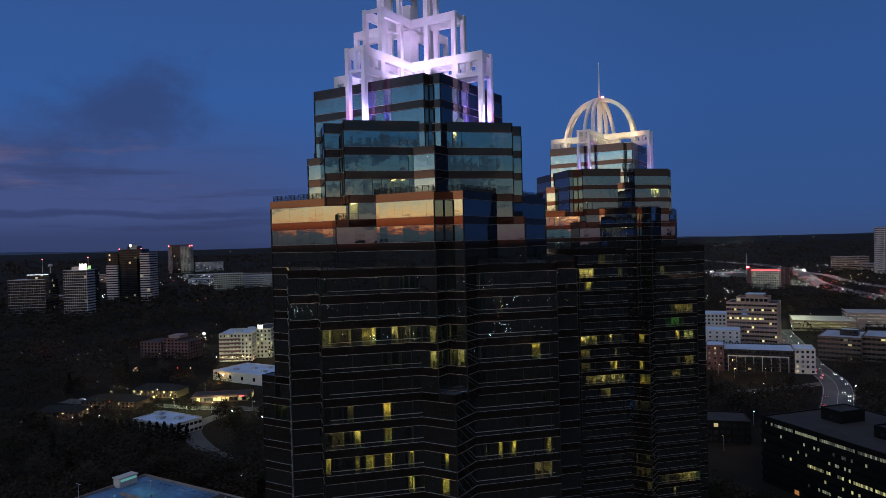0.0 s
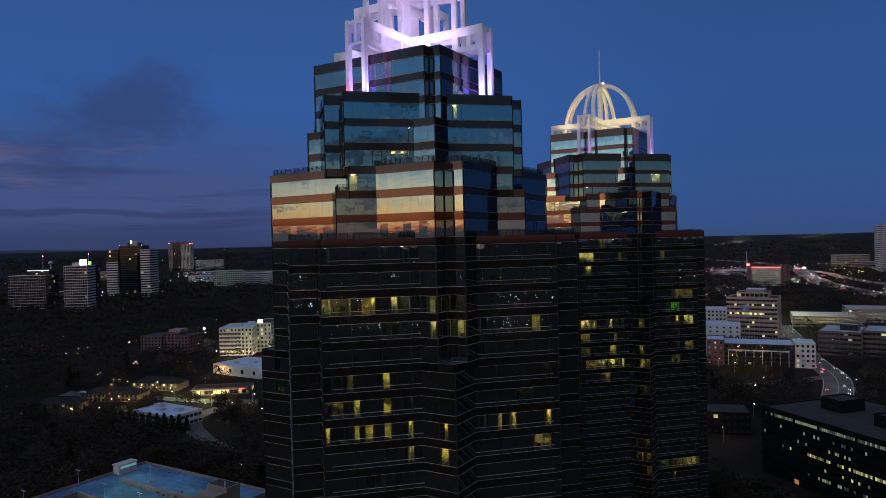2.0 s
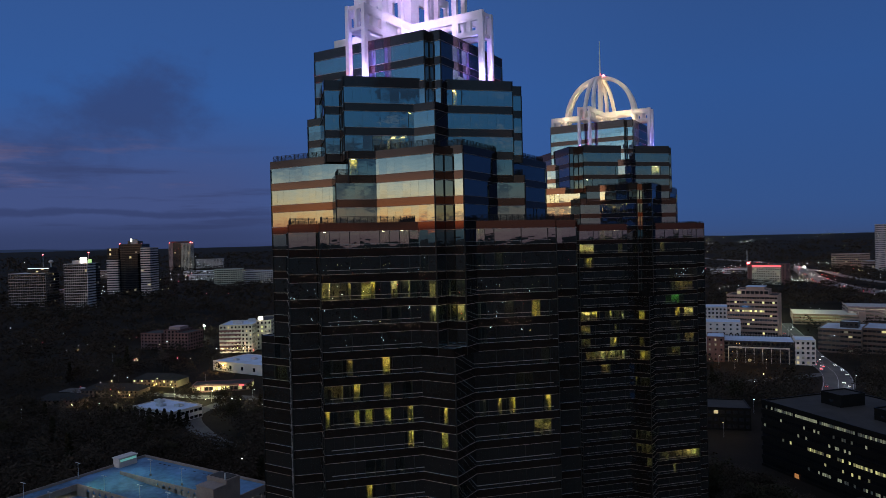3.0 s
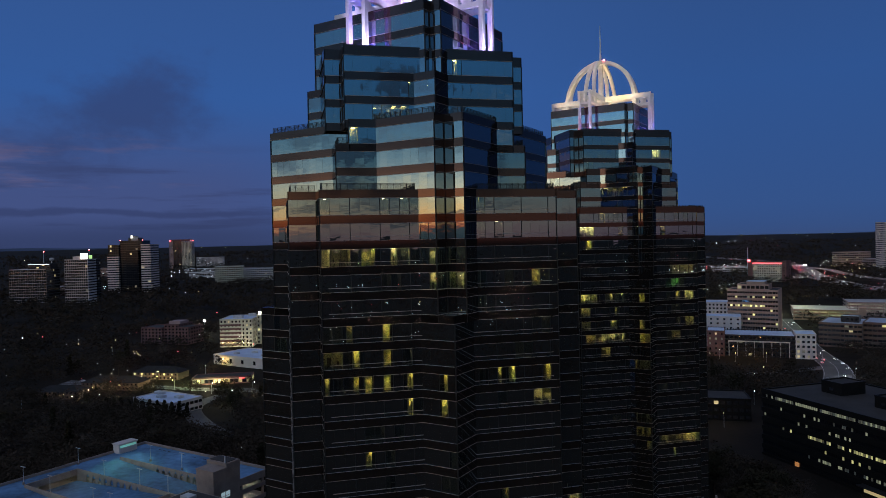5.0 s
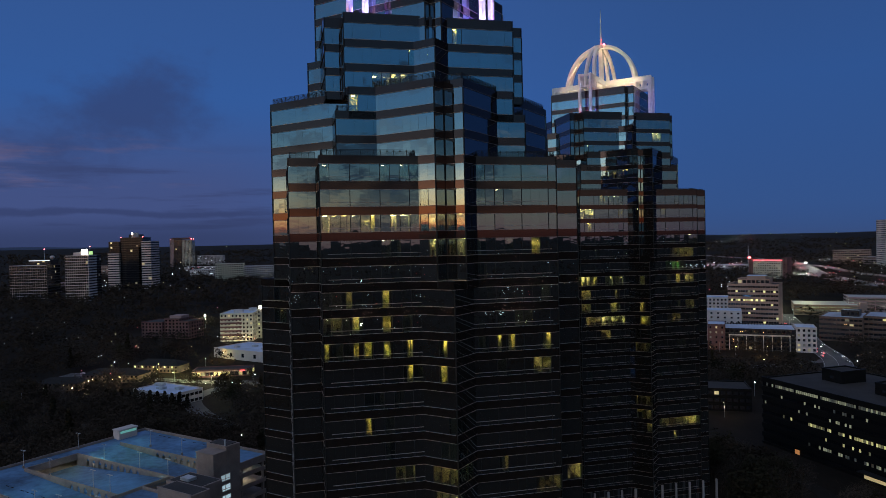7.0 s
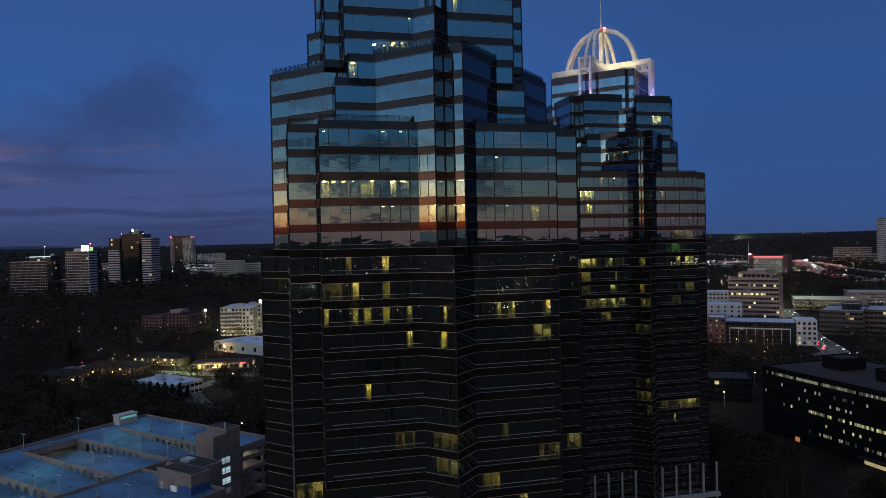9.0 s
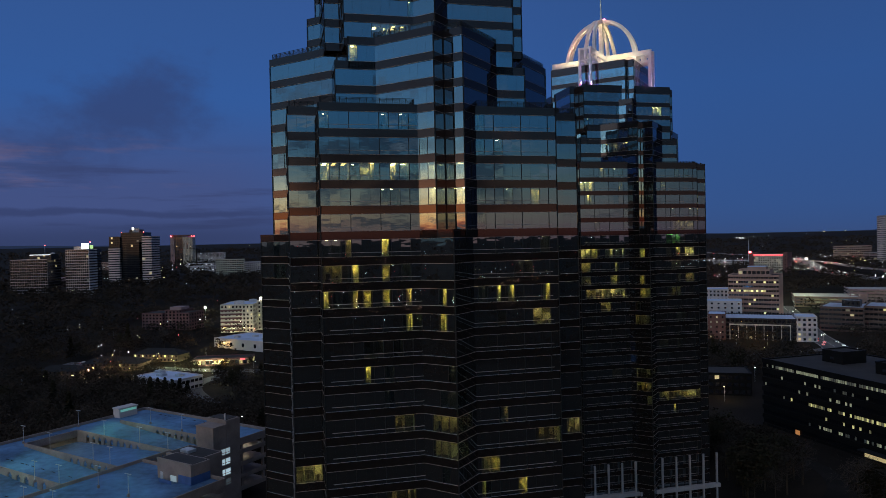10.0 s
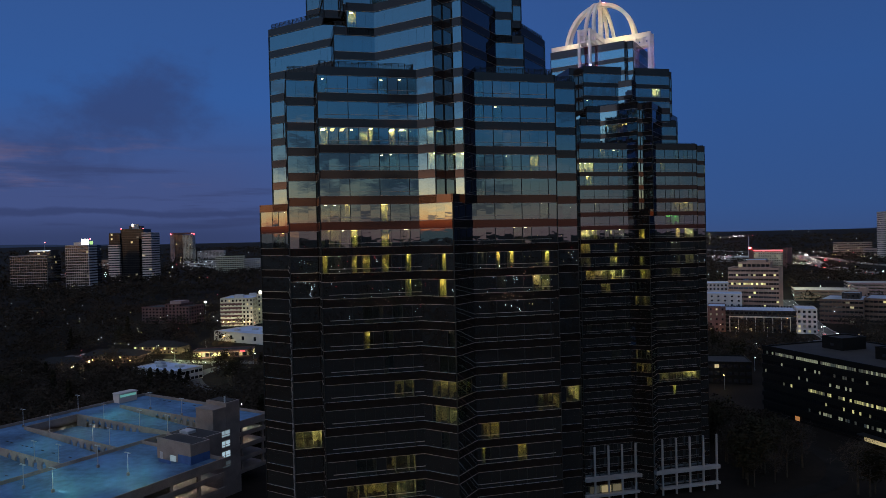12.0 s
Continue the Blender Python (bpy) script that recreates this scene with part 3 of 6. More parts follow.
def facade(tower, block, turned, plan, low, high, rail, rooms, budget, edge):
    m45 = pose(0, 0, 0, 0, 0, turned)
    edge += 0.45 if block in ("square_top", "diamond_upper") else 0.0
    top = head(high) + edge
    base = head(low) - GLASS_H - (1.45 if low > -25 else 0)
    wall = part("wall", prism(inset(plan, 5.0), base, head(high) + 1.1), [CORE], tower, "clad in dark mirror glass between bands of polished brown granite")
    wall.matrix_basis = m45
    part("roof", prism(inset(plan, 0.29), head(high) + 1.12, head(high) + 1.28), [ROOF], wall, "flat gravel roof")
    rest, sills, mullions = bmesh.new(), bmesh.new(), bmesh.new()
    n = len(plan)
    rail_mesh, corners = {}, set()
    for i in range(n):
        a, b = Vector(plan[i]), Vector(plan[(i + 1) % n])
        run = (b - a).length
        ang = math.degrees(math.atan2(b.y - a.y, b.x - a.x))
        to = pose(a.x, a.y, 0, 0, 0, ang)
        seen = math.cos(math.radians(ang + turned + TURN)) > -0.3      # the outside of this face looks towards the flight
        side = SIDES.get(block) if abs(ang) < 1 else "a" if abs(ang - 90) < 1 and block[:6] == "square" else None
        start = a.x if abs(ang) < 1 else a.y
        count = max(1, round(run / PANE))
        w = run / count
        pane_mesh = mesh_of(box(-w / 2 + 0.009, w / 2 - 0.009, 0, 0.03, 0, GLASS_H), "pane", [BULGED]) if seen else None
        clear_mesh = mesh_of(box(-w / 2 + 0.009, w / 2 - 0.009, 0, 0.03, 0, GLASS_H), "lit_pane", [CLEAR]) if seen else None
        for k in range(low, high + 1):
            g1 = head(k)
            g0 = g1 - GLASS_H
            o = part("spandrel" if k < high else "parapet", box(0.0, run, 0.0, 0.28, g1, g1 + (PITCH - GLASS_H if k < high else edge)), [GRANITE], wall)
            o.matrix_basis = to
            if k == low:
                o = part("spandrel", box(0.0, run, 0.0, 0.28, g0 - 1.45, g0), [GRANITE], wall)
                o.matrix_basis = to
            for z in (g0 - 0.03, g1 + 0.03):
                add_box(sills, -0.02, run + 0.02, -0.03, 0.10, z - 0.026, z + 0.026, to)
            if block == "diamond" and run > 20:
                add_box(sills, 1.2, run - 1.2, 0.02, 0.10, g0 + 0.62, g0 + 0.69, to)
            lit_here = set()
            for lamp, spans in rooms:
                for s, kk, s0, s1 in spans:
                    if s != side or kk != k:
                        continue
                    js = [j for j in range(count) if s0 - 0.1 * w < start + (j + 0.5) * w < s1 + 0.1 * w]
                    if not js and start <= (s0 + s1) / 2 < start + run:
                        js = [int(((s0 + s1) / 2 - start) / w)]
                    js = [j for j in js if j not in lit_here]
                    if not js:
                        continue
                    lit_here.update(js)
                    corner = side == "s" and block == "square" and js[-1] == count - 1
                    if corner:
                        corners.add(k)
                    while js:
                        # offices of one to three panes, each with its own lamps
                        size = len(js) if len(js) < 2 else random.choice((1, 1, 2, 2, 3))
                        own, js = js[:size], js[size:]
                        x0, x1 = own[0] * w + 0.02, (own[-1] + 1) * w - 0.02
                        if s1 - s0 < 2.5:
                            x0, x1 = max(x0, min(s0 - start, x1 - 0.7)), min(x1, max(s1 - start, x0 + 0.7))
                        x0, x1 = max(x0, 0.3), min(x1, run - 0.3)
                        narrow = s1 - s0 < 2.5
                        glow = CEIL_STRONG if lamp in (CEIL, CEIL_PALE) and narrow else random.choice((CEIL, CEIL, CEIL, CEIL_MID, CEIL_MID, CEIL_DIM)) if lamp is CEIL else lamp
                        r = part("room", room_mesh(x1 - x0, 1.5 if narrow and lamp is not CEIL_SPARE else random.choice((3.6, 5.2, 6.5)), glow, narrow and random.random() < 0.4, corner and not js), None, wall, "lit office behind the glass")
                        r.matrix_basis = to @ pose(x0, 0.32, g0 - 0.05)
            for j in sorted(lit_here | {j + 1 for j in lit_here}):
                if 0 < j < count:
                    add_box(mullions, j * w - 0.04, j * w + 0.04, 0.05, 0.16, g0, g1, to)
            if side == "a" and k in corners:
                lit_here.update((0, 1))
            for j in range(count):
                mj = to @ pose(j * w + w / 2, 0.10, g0, random.gauss(0, 0.10), 0, random.gauss(0, 0.10))
                if j in lit_here:
                    o = part("lit_pane", clear_mesh, None, wall, "clear pane of a lit office")
                    o.matrix_basis, o.visible_shadow = mj, False
                elif seen and budget[0] > 0 and -7 <= k:
                    budget[0] -= 1
                    part("pane", pane_mesh, None, wall).matrix_basis = mj
                else:
                    q = [rest.verts.new(mj @ Vector(c)) for c in ((-w / 2 + 0.009, 0, 0), (w / 2 - 0.009, 0, 0), (w / 2 - 0.009, 0, GLASS_H), (-w / 2 + 0.009, 0, GLASS_H))]
                    rest.faces.new(q)
        for j in range(0, count + 1, 3) if block == "diamond" and run > 20 else (0, count):
            add_box(mullions, j * w - 0.06, j * w + 0.06, 0.02, 0.12, head(low) - GLASS_H, head(high), to)
        add_box(mullions, run - 0.05, run + 0.01, -0.01, 0.10, base, head(high), to)
        if rail and seen:
            posts = max(1, round((run - 0.6) / 1.12))
            rw = (run - 0.6) / posts
            rail_mesh[i] = rail_panel(rw)
            for j in range(posts):
                part("railing", rail_mesh[i], None, wall).matrix_basis = to @ pose(0.3 + j * rw, 0.55, head(high) + 1.28)
    part("pane_row", rest, [GLASS], wall, "rows of dark mirror glass panes", "stuff")
    part("sill_line", sills, [TRIM], wall, "thin pale metal sill lines", "stuff")
    part("mullion_line", mullions, [RAIL], wall, "thin dark metal mullions", "stuff")
    return wall


def tower(name, label, at, rooms, edge):
    t = thing(name, label, "skyscraper", Matrix.Translation(at) @ pose(0, 0, 0, 0, 0, TURN))
    budget = [300]
    for b in BLOCKS[::-1]:
        facade(t, *b, rooms, budget, edge)
    return t


RISE = [(0, 0), (560, 0), (640, 1), (760, 6), (1000, 19), (1250, 24), (2200, 30), (3200, 55), (4200, 82), (4960, 96)]


def ground_height(x, y):
    r = math.hypot(x, y)
    dip = -5.5 * math.exp(-((x + 200) ** 2 + (y - 445) ** 2) / 14000)      # a hollow beyond the garage
    for (r0, z0), (r1, z1) in zip(RISE, RISE[1:]):
        if r <= r1:
            f = (r - r0) / (r1 - r0)
            f = f * f * (3 - 2 * f) if r < 1300 else f
            return z0 + (z1 - z0) * f + dip
    return RISE[-1][1]


king = tower("tower_with_square_crown", "tall dark mirror-glass office tower with a white lattice crown", KING_CENTRE, [(CEIL, KING_LIT), (CEIL_DIM, KING_DIM), (CEIL_SPARE, SPARE[0])], 1.45)
queen = tower("tower_with_domed_crown", "tall dark mirror-glass office tower with a white domed crown", QUEEN_CENTRE, [(CEIL_PALE, QUEEN_LIT), (CEIL_DIM, QUEEN_DIM), (CEIL_GREEN, QUEEN_GREEN), (CEIL_SPARE, SPARE[1])], 2.1)

# ---- ground ----
bm = bmesh.new()
rings = [0, 60, 120, 200, 250, 300, 350, 400, 440, 480, 520, 560, 600, 650, 800, 1000, 1300, 1700, 2200, 2800, 3500, 4200, 4960]
last = None
for r in rings:
    row = []
    for i in range(96):
        a = i / 96 * math.tau
        x, y = r * math.sin(a), r * math.cos(a)
        row.append(bm.verts.new((x, y, ground_height(x, y))))
    if last:
        for i in range(96):
            bm.faces.new((last[i], row[i], row[(i + 1) % 96], last[(i + 1) % 96]))
    last = row
bmesh.ops.remove_doubles(bm, verts=bm.verts, dist=0.01)
bmesh.ops.recalc_face_normals(bm, faces=bm.faces)
part("ground", bm, [GROUND], None, "dark wooded ground that reaches the horizon", "structure")

# ---- crowns: crossed portal frames on both towers, arches and a spire on the second ----
TWIN = 1.85          # frames stand in pairs, this far each side of the axis
ROOF_LOW, ROOF_TOP = head(6) + 1.28, head(8) + 1.28


def portal(reach, base, top, truss, holes):
    """A frame across the tower: two legs, a top chord and, on a truss, a bottom chord with posts and square holes near the legs."""
    bm = bmesh.new()
    w, d, deep = 1.05, 0.80, 1.75
    for s in (-1, 1):
        x = s * (reach - w / 2)
        add_box(bm, x - w / 2, x + w / 2, -d / 2, d / 2, base, top)
    add_box(bm, -reach + w, reach - w, -d / 2 + 0.02, d / 2 - 0.02, top - deep, top - 0.003)
    if truss:
        low = top - truss
        add_box(bm, -reach + w, reach - w, -d / 2 + 0.02, d / 2 - 0.02, low, low + 1.1)
        for s in (-1, 1):
            for h in range(holes):
                x = s * (reach - w - 2.0 - h * 2.75)
                add_box(bm, x - 0.45, x + 0.45, -d / 2 + 0.03, d / 2 - 0.03, low + 1.1, top - deep)
    bmesh.ops.bevel(bm, geom=[e for e in bm.edges if e.calc_length() > 5], offset=0.05, segments=1, affect="EDGES")
    return bm


def crown(parent, tiers):
    """The frames of every tier, four each, with rungs that tie the twins together."""
    for reach, base, top, truss, holes in tiers:
        me = mesh_of(portal(reach, base, top, truss, holes), "portal_frame", [CROWN])
        for turn in (0, 90):
            for s in (-TWIN, TWIN):
                o = part("portal_frame", me, None, parent, "white painted steel portal frame")
                o.matrix_basis = pose(0, 0, 0, 0, 0, turn) @ pose(0, s, 0)
            for s in (-1, 1):
                rung = bmesh.new()
                x = s * (reach - 0.55)
                add_box(rung, x - 0.22, x + 0.22, -TWIN + 0.375, TWIN - 0.375, top - 0.75, top - 0.08)
                if truss:
                    add_box(rung, x - 0.22, x + 0.22, -TWIN + 0.375, TWIN - 0.375, top - truss + 0.1, top - truss + 0.6)
                    add_box(rung, x - 0.2, x + 0.2, -0.25, 0.25, top - truss + 0.6, top - 0.75)
                part("rung", rung, [CROWN], parent).matrix_basis = pose(0, 0, 0, 0, 0, turn)


def arch_rib(reach, base, top):
    """A tall half-round rib of square section, which narrows towards the crown."""
    bm = bmesh.new()
    n, last = 28, None
    for i in range(n + 1):
        a = math.pi * i / n
        c = Vector((-reach * math.cos(a), 0, base + (top - base) * math.sin(a) ** 0.86 if 0 < i < n else base))
        out = Vector((-math.cos(a), 0, math.sin(a)))
        tall, wide = 0.62, 0.5
        ring = [bm.verts.new(c + out * p * tall + Vector((0, q * wide, 0))) for p, q in ((-1, -1), (1, -1), (1, 1), (-1, 1))]
        if last:
            for j in range(4):
                bm.faces.new((last[j], last[(j + 1) % 4], ring[(j + 1) % 4], ring[j]))
        else:
            bm.faces.new(ring[::-1])
        last = ring
    bm.faces.new(last)
    bmesh.ops.recalc_face_normals(bm, faces=bm.faces)
    return bm


def lamp_ball(r, seg=8):
    bm = bmesh.new()
    bmesh.ops.create_uvsphere(bm, u_segments=seg, v_segments=5, radius=r)
    return bm


def local_point(centre, p, q, z):
    """World point of a tower's own axes: p along its right side, q towards its near side."""
    m = Matrix.Translation(centre) @ pose(0, 0, 0, 0, 0, TURN)
    return m @ Vector((p, -q, z))


crown(king, [(18.2, ROOF_LOW, 154.1, 4.8, 2), (12.5, ROOF_TOP, 162.7, 0, 0), (6.2, ROOF_TOP, 171.0, 0, 0)])
crown(queen, [(18.0, ROOF_LOW, 154.0, 4.6, 2)])
part("core_shaft", prism([(-1.35, -1.35), (1.35, -1.35), (1.35, 1.35), (-1.35, 1.35)], ROOF_TOP, 166.2), [CROWN], king, "white panelled shaft inside the crown")
rib = mesh_of(arch_rib(12.4, 150.0, 166.7), "dome_rib", [CROWN])
for turn in (0, 90):
    for s in (-TWIN, TWIN):
        o = part("dome_rib", rib, None, queen, "curved white steel rib of the dome")
        lean = math.degrees(math.atan2(TWIN - 0.5, 17.6)) * (1 if s > 0 else -1)
        o.matrix_basis = pose(0, 0, 0, 0, 0, turn) @ Matrix.Translation((0, s, 150.0)) @ pose(0, 0, 0, lean) @ Matrix.Translation((0, 0, -150.0))
bm = bmesh.new()
add_box(bm, -0.7, 0.7, -0.7, 0.7, ROOF_TOP, 166.5)
part("mast", bm, [CROWN], queen, "white central mast under the dome")
bm = bmesh.new()
bmesh.ops.create_cone(bm, segments=8, radius1=0.36, radius2=0.10, depth=13.0, cap_ends=True, matrix=Matrix.Translation((0, 0, 173.6)))
add_box(bm, -1.2, 1.2, -1.2, 1.2, 166.5, 167.4)
part("spire", bm, [CROWN], queen, "thin pale spire on the dome")
bm = bmesh.new()
bmesh.ops.create_cone(bm, segments=24, radius1=1.2, radius2=1.2, depth=0.1, cap_ends=True)
part("dish", mesh_of(bm, "dish", [CROWN]), None, king, "white satellite dish").matrix_basis = pose(15.0, -6.5, ROOF_LOW + 1.0, 60, 0, 40)
for own, spots in ((king, ((-1.9, 18.6, ROOF_LOW), (18.9, -3.4, ROOF_LOW))), (queen, ((-1.5, 18.7, ROOF_LOW), (20.5, -4.6, ROOF_LOW), (0.9, -0.9, 167.4)))):
    for p, q, z in spots:
        o = part("obstruction_lamp", lamp_ball(0.42), [RED_LAMP], own, "glowing red obstruction lamp")
        o.location = (p, -q, z + 0.32)
        flood("obstruction_light", "POINT", local_point(KING_CENTRE if own is king else QUEEN_CENTRE, p * 1.03, q * 1.03, z + 0.5), (0, 0, 0), 24, (1.0, 0.03, 0.05), 0.3)

# floodlights: lilac-white round the square crown, warm white under the dome, pale blue on the near legs
for p, q in ((9.5, 9.5), (-9.5, 9.5), (9.5, -9.5), (-9.5, -9.5)):
    flood("crown_floodlight", "SPOT", local_point(KING_CENTRE, p, q, 148.2), local_point(KING_CENTRE, 0, 0, 162), 8200, (0.70, 0.50, 1.0), 0.8, 150)
    flood("dome_floodlight", "SPOT", local_point(QUEEN_CENTRE, p, q, 148.2), local_point(QUEEN_CENTRE, 0, 0, 163), 8200, (1.0, 0.66, 0.36), 0.8, 150)
for p, q in ((3.4, 3.4), (-3.4, -3.4)):
    flood("crown_floodlight", "SPOT", local_point(KING_CENTRE, p, q, 148.2), local_point(KING_CENTRE, 0, 0, 175), 7500, (0.55, 0.36, 1.0), 0.5, 90)
for centre, power in ((KING_CENTRE, 4600), (QUEEN_CENTRE, 1700)):
    for p, q, p2, q2 in ((3.6, 19.6, 0.5, 17.5), (19.8, 3.8, 17.5, 0.4)):
        flood("leg_floodlight", "SPOT", local_point(centre, p, q, ROOF_LOW + 0.35), local_point(centre, p2, q2, 150), power, (0.62, 0.52, 1.0), 0.4, 110)
    for p, q, p2, q2 in ((0.0, 16.0, 0.0, 17.9), (16.0, 0.0, 17.9, 0.0)):
        flood("leg_floodlight", "SPOT", local_point(centre, p, q, ROOF_LOW + 0.35), local_point(centre, p2, q2, 145), power * 1.8, (0.13, 0.10, 1.0), 0.4, 140)

# ---- the ground around: garage, offices, houses, roads ----
def grid_pose(p, q, z=0.0, turn=0.0):
    """A pose in the towers' own axes: p along, q towards the near side, from the first tower's centre."""
    return Matrix.Translation(local_point(KING_CENTRE, p, q, z)) @ pose(0, 0, 0, 0, 0, TURN + turn)


def grid_xy(p, q):
    v = local_point(KING_CENTRE, p, q, 0)
    return v.x, v.y


FOOT = []       # circles that trees keep out of


def keep_clear(x, y, r):
    FOOT.append((x, y, r))


def volume(parent, x0, x1, y0, y1, z0, z1, wall, roof, storeys, bay, win=(0.6, 0.55), sides="fblr", lit=0.1, lit_mat=None, band=False, rnd=None, rows=None, glass=None):
    """A storeyed block in its parent's axes: wall, roof with parapet, and a window object for every bay (or every bay of a band) on the named sides."""
    rnd = rnd or random.Random(int(abs(x0 * 7 + y0 * 13 + z1 * 3)) + storeys)
    body = part("wall", box(x0, x1, y0, y1, z0, z1), [wall], parent)
    part("roof", box(x0 + 0.3, x1 - 0.3, y0 + 0.3, y1 - 0.3, z1, z1 + 0.12), [roof], parent)
    rim = bmesh.new()
    for a in ((x0 - 0.1, x1 + 0.1, y0 - 0.1, y0 + 0.3), (x0 - 0.1, x1 + 0.1, y1 - 0.3, y1 + 0.1), (x0 - 0.1, x0 + 0.3, y0 + 0.3, y1 - 0.3), (x1 - 0.3, x1 + 0.1, y0 + 0.3, y1 - 0.3)):
        add_box(rim, *a, z1 + 0.003, z1 + 0.7)
    part("parapet", rim, [wall], parent)
    sh = (z1 - z0) / storeys
    lit_mat, glass = lit_mat or WIN_WARM, glass or WIN
    total = sum(storeys * max(1, round(((x1 - x0) if s in "fb" else (y1 - y0)) / bay)) for s in sides)
    far = parent.matrix_basis.translation.length > 840
    joined = collections.defaultdict(bmesh.new) if far or total > 300 else None
    for s in sides:
        run = (x1 - x0) if s in "fb" else (y1 - y0)
        n = max(1, round(run / bay))
        w = run / n
        at = {"f": pose(x0, y0, 0), "b": pose(x1, y1, 0, 0, 0, 180), "l": pose(x0, y1, 0, 0, 0, -90), "r": pose(x1, y0, 0, 0, 0, 90)}[s]
        ww, wh = w * win[0], sh * win[1]
        dark = mesh_of(box(-ww / 2, ww / 2, -0.06, 0.05, 0, wh), "window", [glass])
        glow = mesh_of(box(-ww / 2, ww / 2, -0.06, 0.05, 0, wh), "lit_window", [lit_mat])
        for k in range(storeys):
            lo, hi, row_chance, *own = (rows or {}).get(k, (0, 0, 0))
            for j in range(n):
                on = rnd.random() < (row_chance if lo <= j / n < hi else lit)
                to = at @ pose((j + 0.5) * w, 0, z0 + (k + 0.5) * sh - wh * 0.45)
                if joined is not None:
                    add_box(joined[(own or [lit_mat])[0] if on else glass], -ww / 2, ww / 2, -0.06, 0.05, 0, wh, to)
                else:
                    part("lit_window" if on else "window", glow if on else dark, None, body).matrix_basis = to
        if band:
            for k in range(storeys + 1):
                part("ledge", box(-0.3, run + 0.3, -0.45, -0.003, z0 + k * sh - 0.35 * sh * (1 - win[1]), z0 + k * sh + 0.35 * sh * (1 - win[1]), at), [wall], body)
    for mat, bm in (joined or {}).items():
        part("window_grid" if mat is glass else "lit_window_grid", bm, [mat], body, "rows of dark windows" if mat is glass else "a few lit windows", "stuff")
    return body


def roof_unit(parent, x, y, z, w, d, h, mat=None):
    bm = box(x - w / 2, x + w / 2, y - d / 2, y + d / 2, z, z + h)
    add_box(bm, x - w * 0.3, x + w * 0.3, y - d * 0.3, y + d * 0.3, z + h + 0.003, z + h + 0.25)
    return part("roof_unit", bm, [mat or POLE], parent, "grey rooftop plant box")


def building(name, label, x, y, turn, sizes, category="building", group="", z=None):
    """An empty for a building on the ground at its front middle; sizes clear the trees."""
    w, d = sizes
    g = ground_height(x, y) if z is None else z
    c = Matrix.Translation((x, y, g)) @ pose(0, 0, 0, 0, 0, turn)
    for i in range(-2, 3):
        for j in range(5):
            v = c @ Vector((i * w / 4, j * d / 4, 0))
            keep_clear(v.x, v.y, max(w, d) / 6 + 5)
    return thing(name, label, category, c, group)


# the parking garage beside the tower
DECK_Z = 21.5
garage = thing("parking_garage", "concrete parking garage with an open top deck tinted dusk blue", "parking garage", grid_pose(0, 0))
GP = dict(left=-181.0, back=63.0, front=-60.0, right=-108.0, right_front=-81.0, step=36.0)


def slab(name, x0, x1, y0, y1, z0, z1, mat, label="", tilt=None):
    """A deck piece; tilt drops its far end in x by so many metres."""
    bm = bmesh.new()
    vs = add_box(bm, x0, x1, y0, y1, z0, z1)
    if tilt:
        for v in vs:
            v.co.z += tilt * ((v.co.x - x0) / (x1 - x0) if tilt < 0 else (x1 - v.co.x) / (x1 - x0) * -1)
    return part(name, bm, [mat], garage, label)


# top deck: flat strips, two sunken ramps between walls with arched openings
slab("deck", -180.6, -108.4, 44.6, 62.6, 20.9, 21.5, DECK, "worn concrete deck with the blue of dusk in its colour")
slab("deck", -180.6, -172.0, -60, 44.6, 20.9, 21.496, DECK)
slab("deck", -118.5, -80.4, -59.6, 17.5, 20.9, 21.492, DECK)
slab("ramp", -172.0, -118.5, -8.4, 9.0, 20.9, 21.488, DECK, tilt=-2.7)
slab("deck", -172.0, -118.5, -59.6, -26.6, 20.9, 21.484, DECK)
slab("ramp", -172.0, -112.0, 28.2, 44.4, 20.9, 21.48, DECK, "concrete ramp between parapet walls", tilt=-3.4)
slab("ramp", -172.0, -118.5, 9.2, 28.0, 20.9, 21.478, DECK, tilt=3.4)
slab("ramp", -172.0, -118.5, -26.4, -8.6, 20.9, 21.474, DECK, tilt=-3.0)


def arched_wall(x0, x1, y, z0, z1, first, last, count):
    """A parapet wall with a row of arched openings cut through it."""
    bm = bmesh.new()
    th = 0.35
    gap = (last - first) / count
    add_box(bm, x0, x1, y - th / 2, y + th / 2, z1 - 0.9, z1)
    add_box(bm, x0, first, y - th / 2, y + th / 2, z0, z1 - 0.903)
    add_box(bm, last, x1, y - th / 2, y + th / 2, z0, z1 - 0.903)
    for i in range(count):
        a = first + i * gap
        add_box(bm, a, a + gap * 0.5, y - th / 2 + 0.002, y + th / 2 - 0.002, z0, z1 - 0.903)
        for s, t in ((0.5, 0.62), (0.88, 1.0)):
            add_box(bm, a + gap * s, a + gap * t, y - th / 2 + 0.004, y + th / 2 - 0.004, z1 - 1.5, z1 - 0.906)
        add_box(bm, a + gap * 0.5, a + gap, y - th / 2 + 0.006, y + th / 2 - 0.006, z0, z0 + 0.4)
    return part("arched_wall", bm, [CONC], garage, "concrete parapet wall with arched openings")


arched_wall(-170.5, -108.5, 44.5, 18.0, 22.6, -150, -112, 11)
arched_wall(-172.0, -112.0, 28.1, 17.8, 22.6, -168, -135, 9)
arched_wall(-172.0, -118.5, 9.1, 17.8, 22.6, -146, -119.5, 7)
arched_wall(-172.0, -118.5, -8.5, 18.2, 22.6, -150, -126, 5)


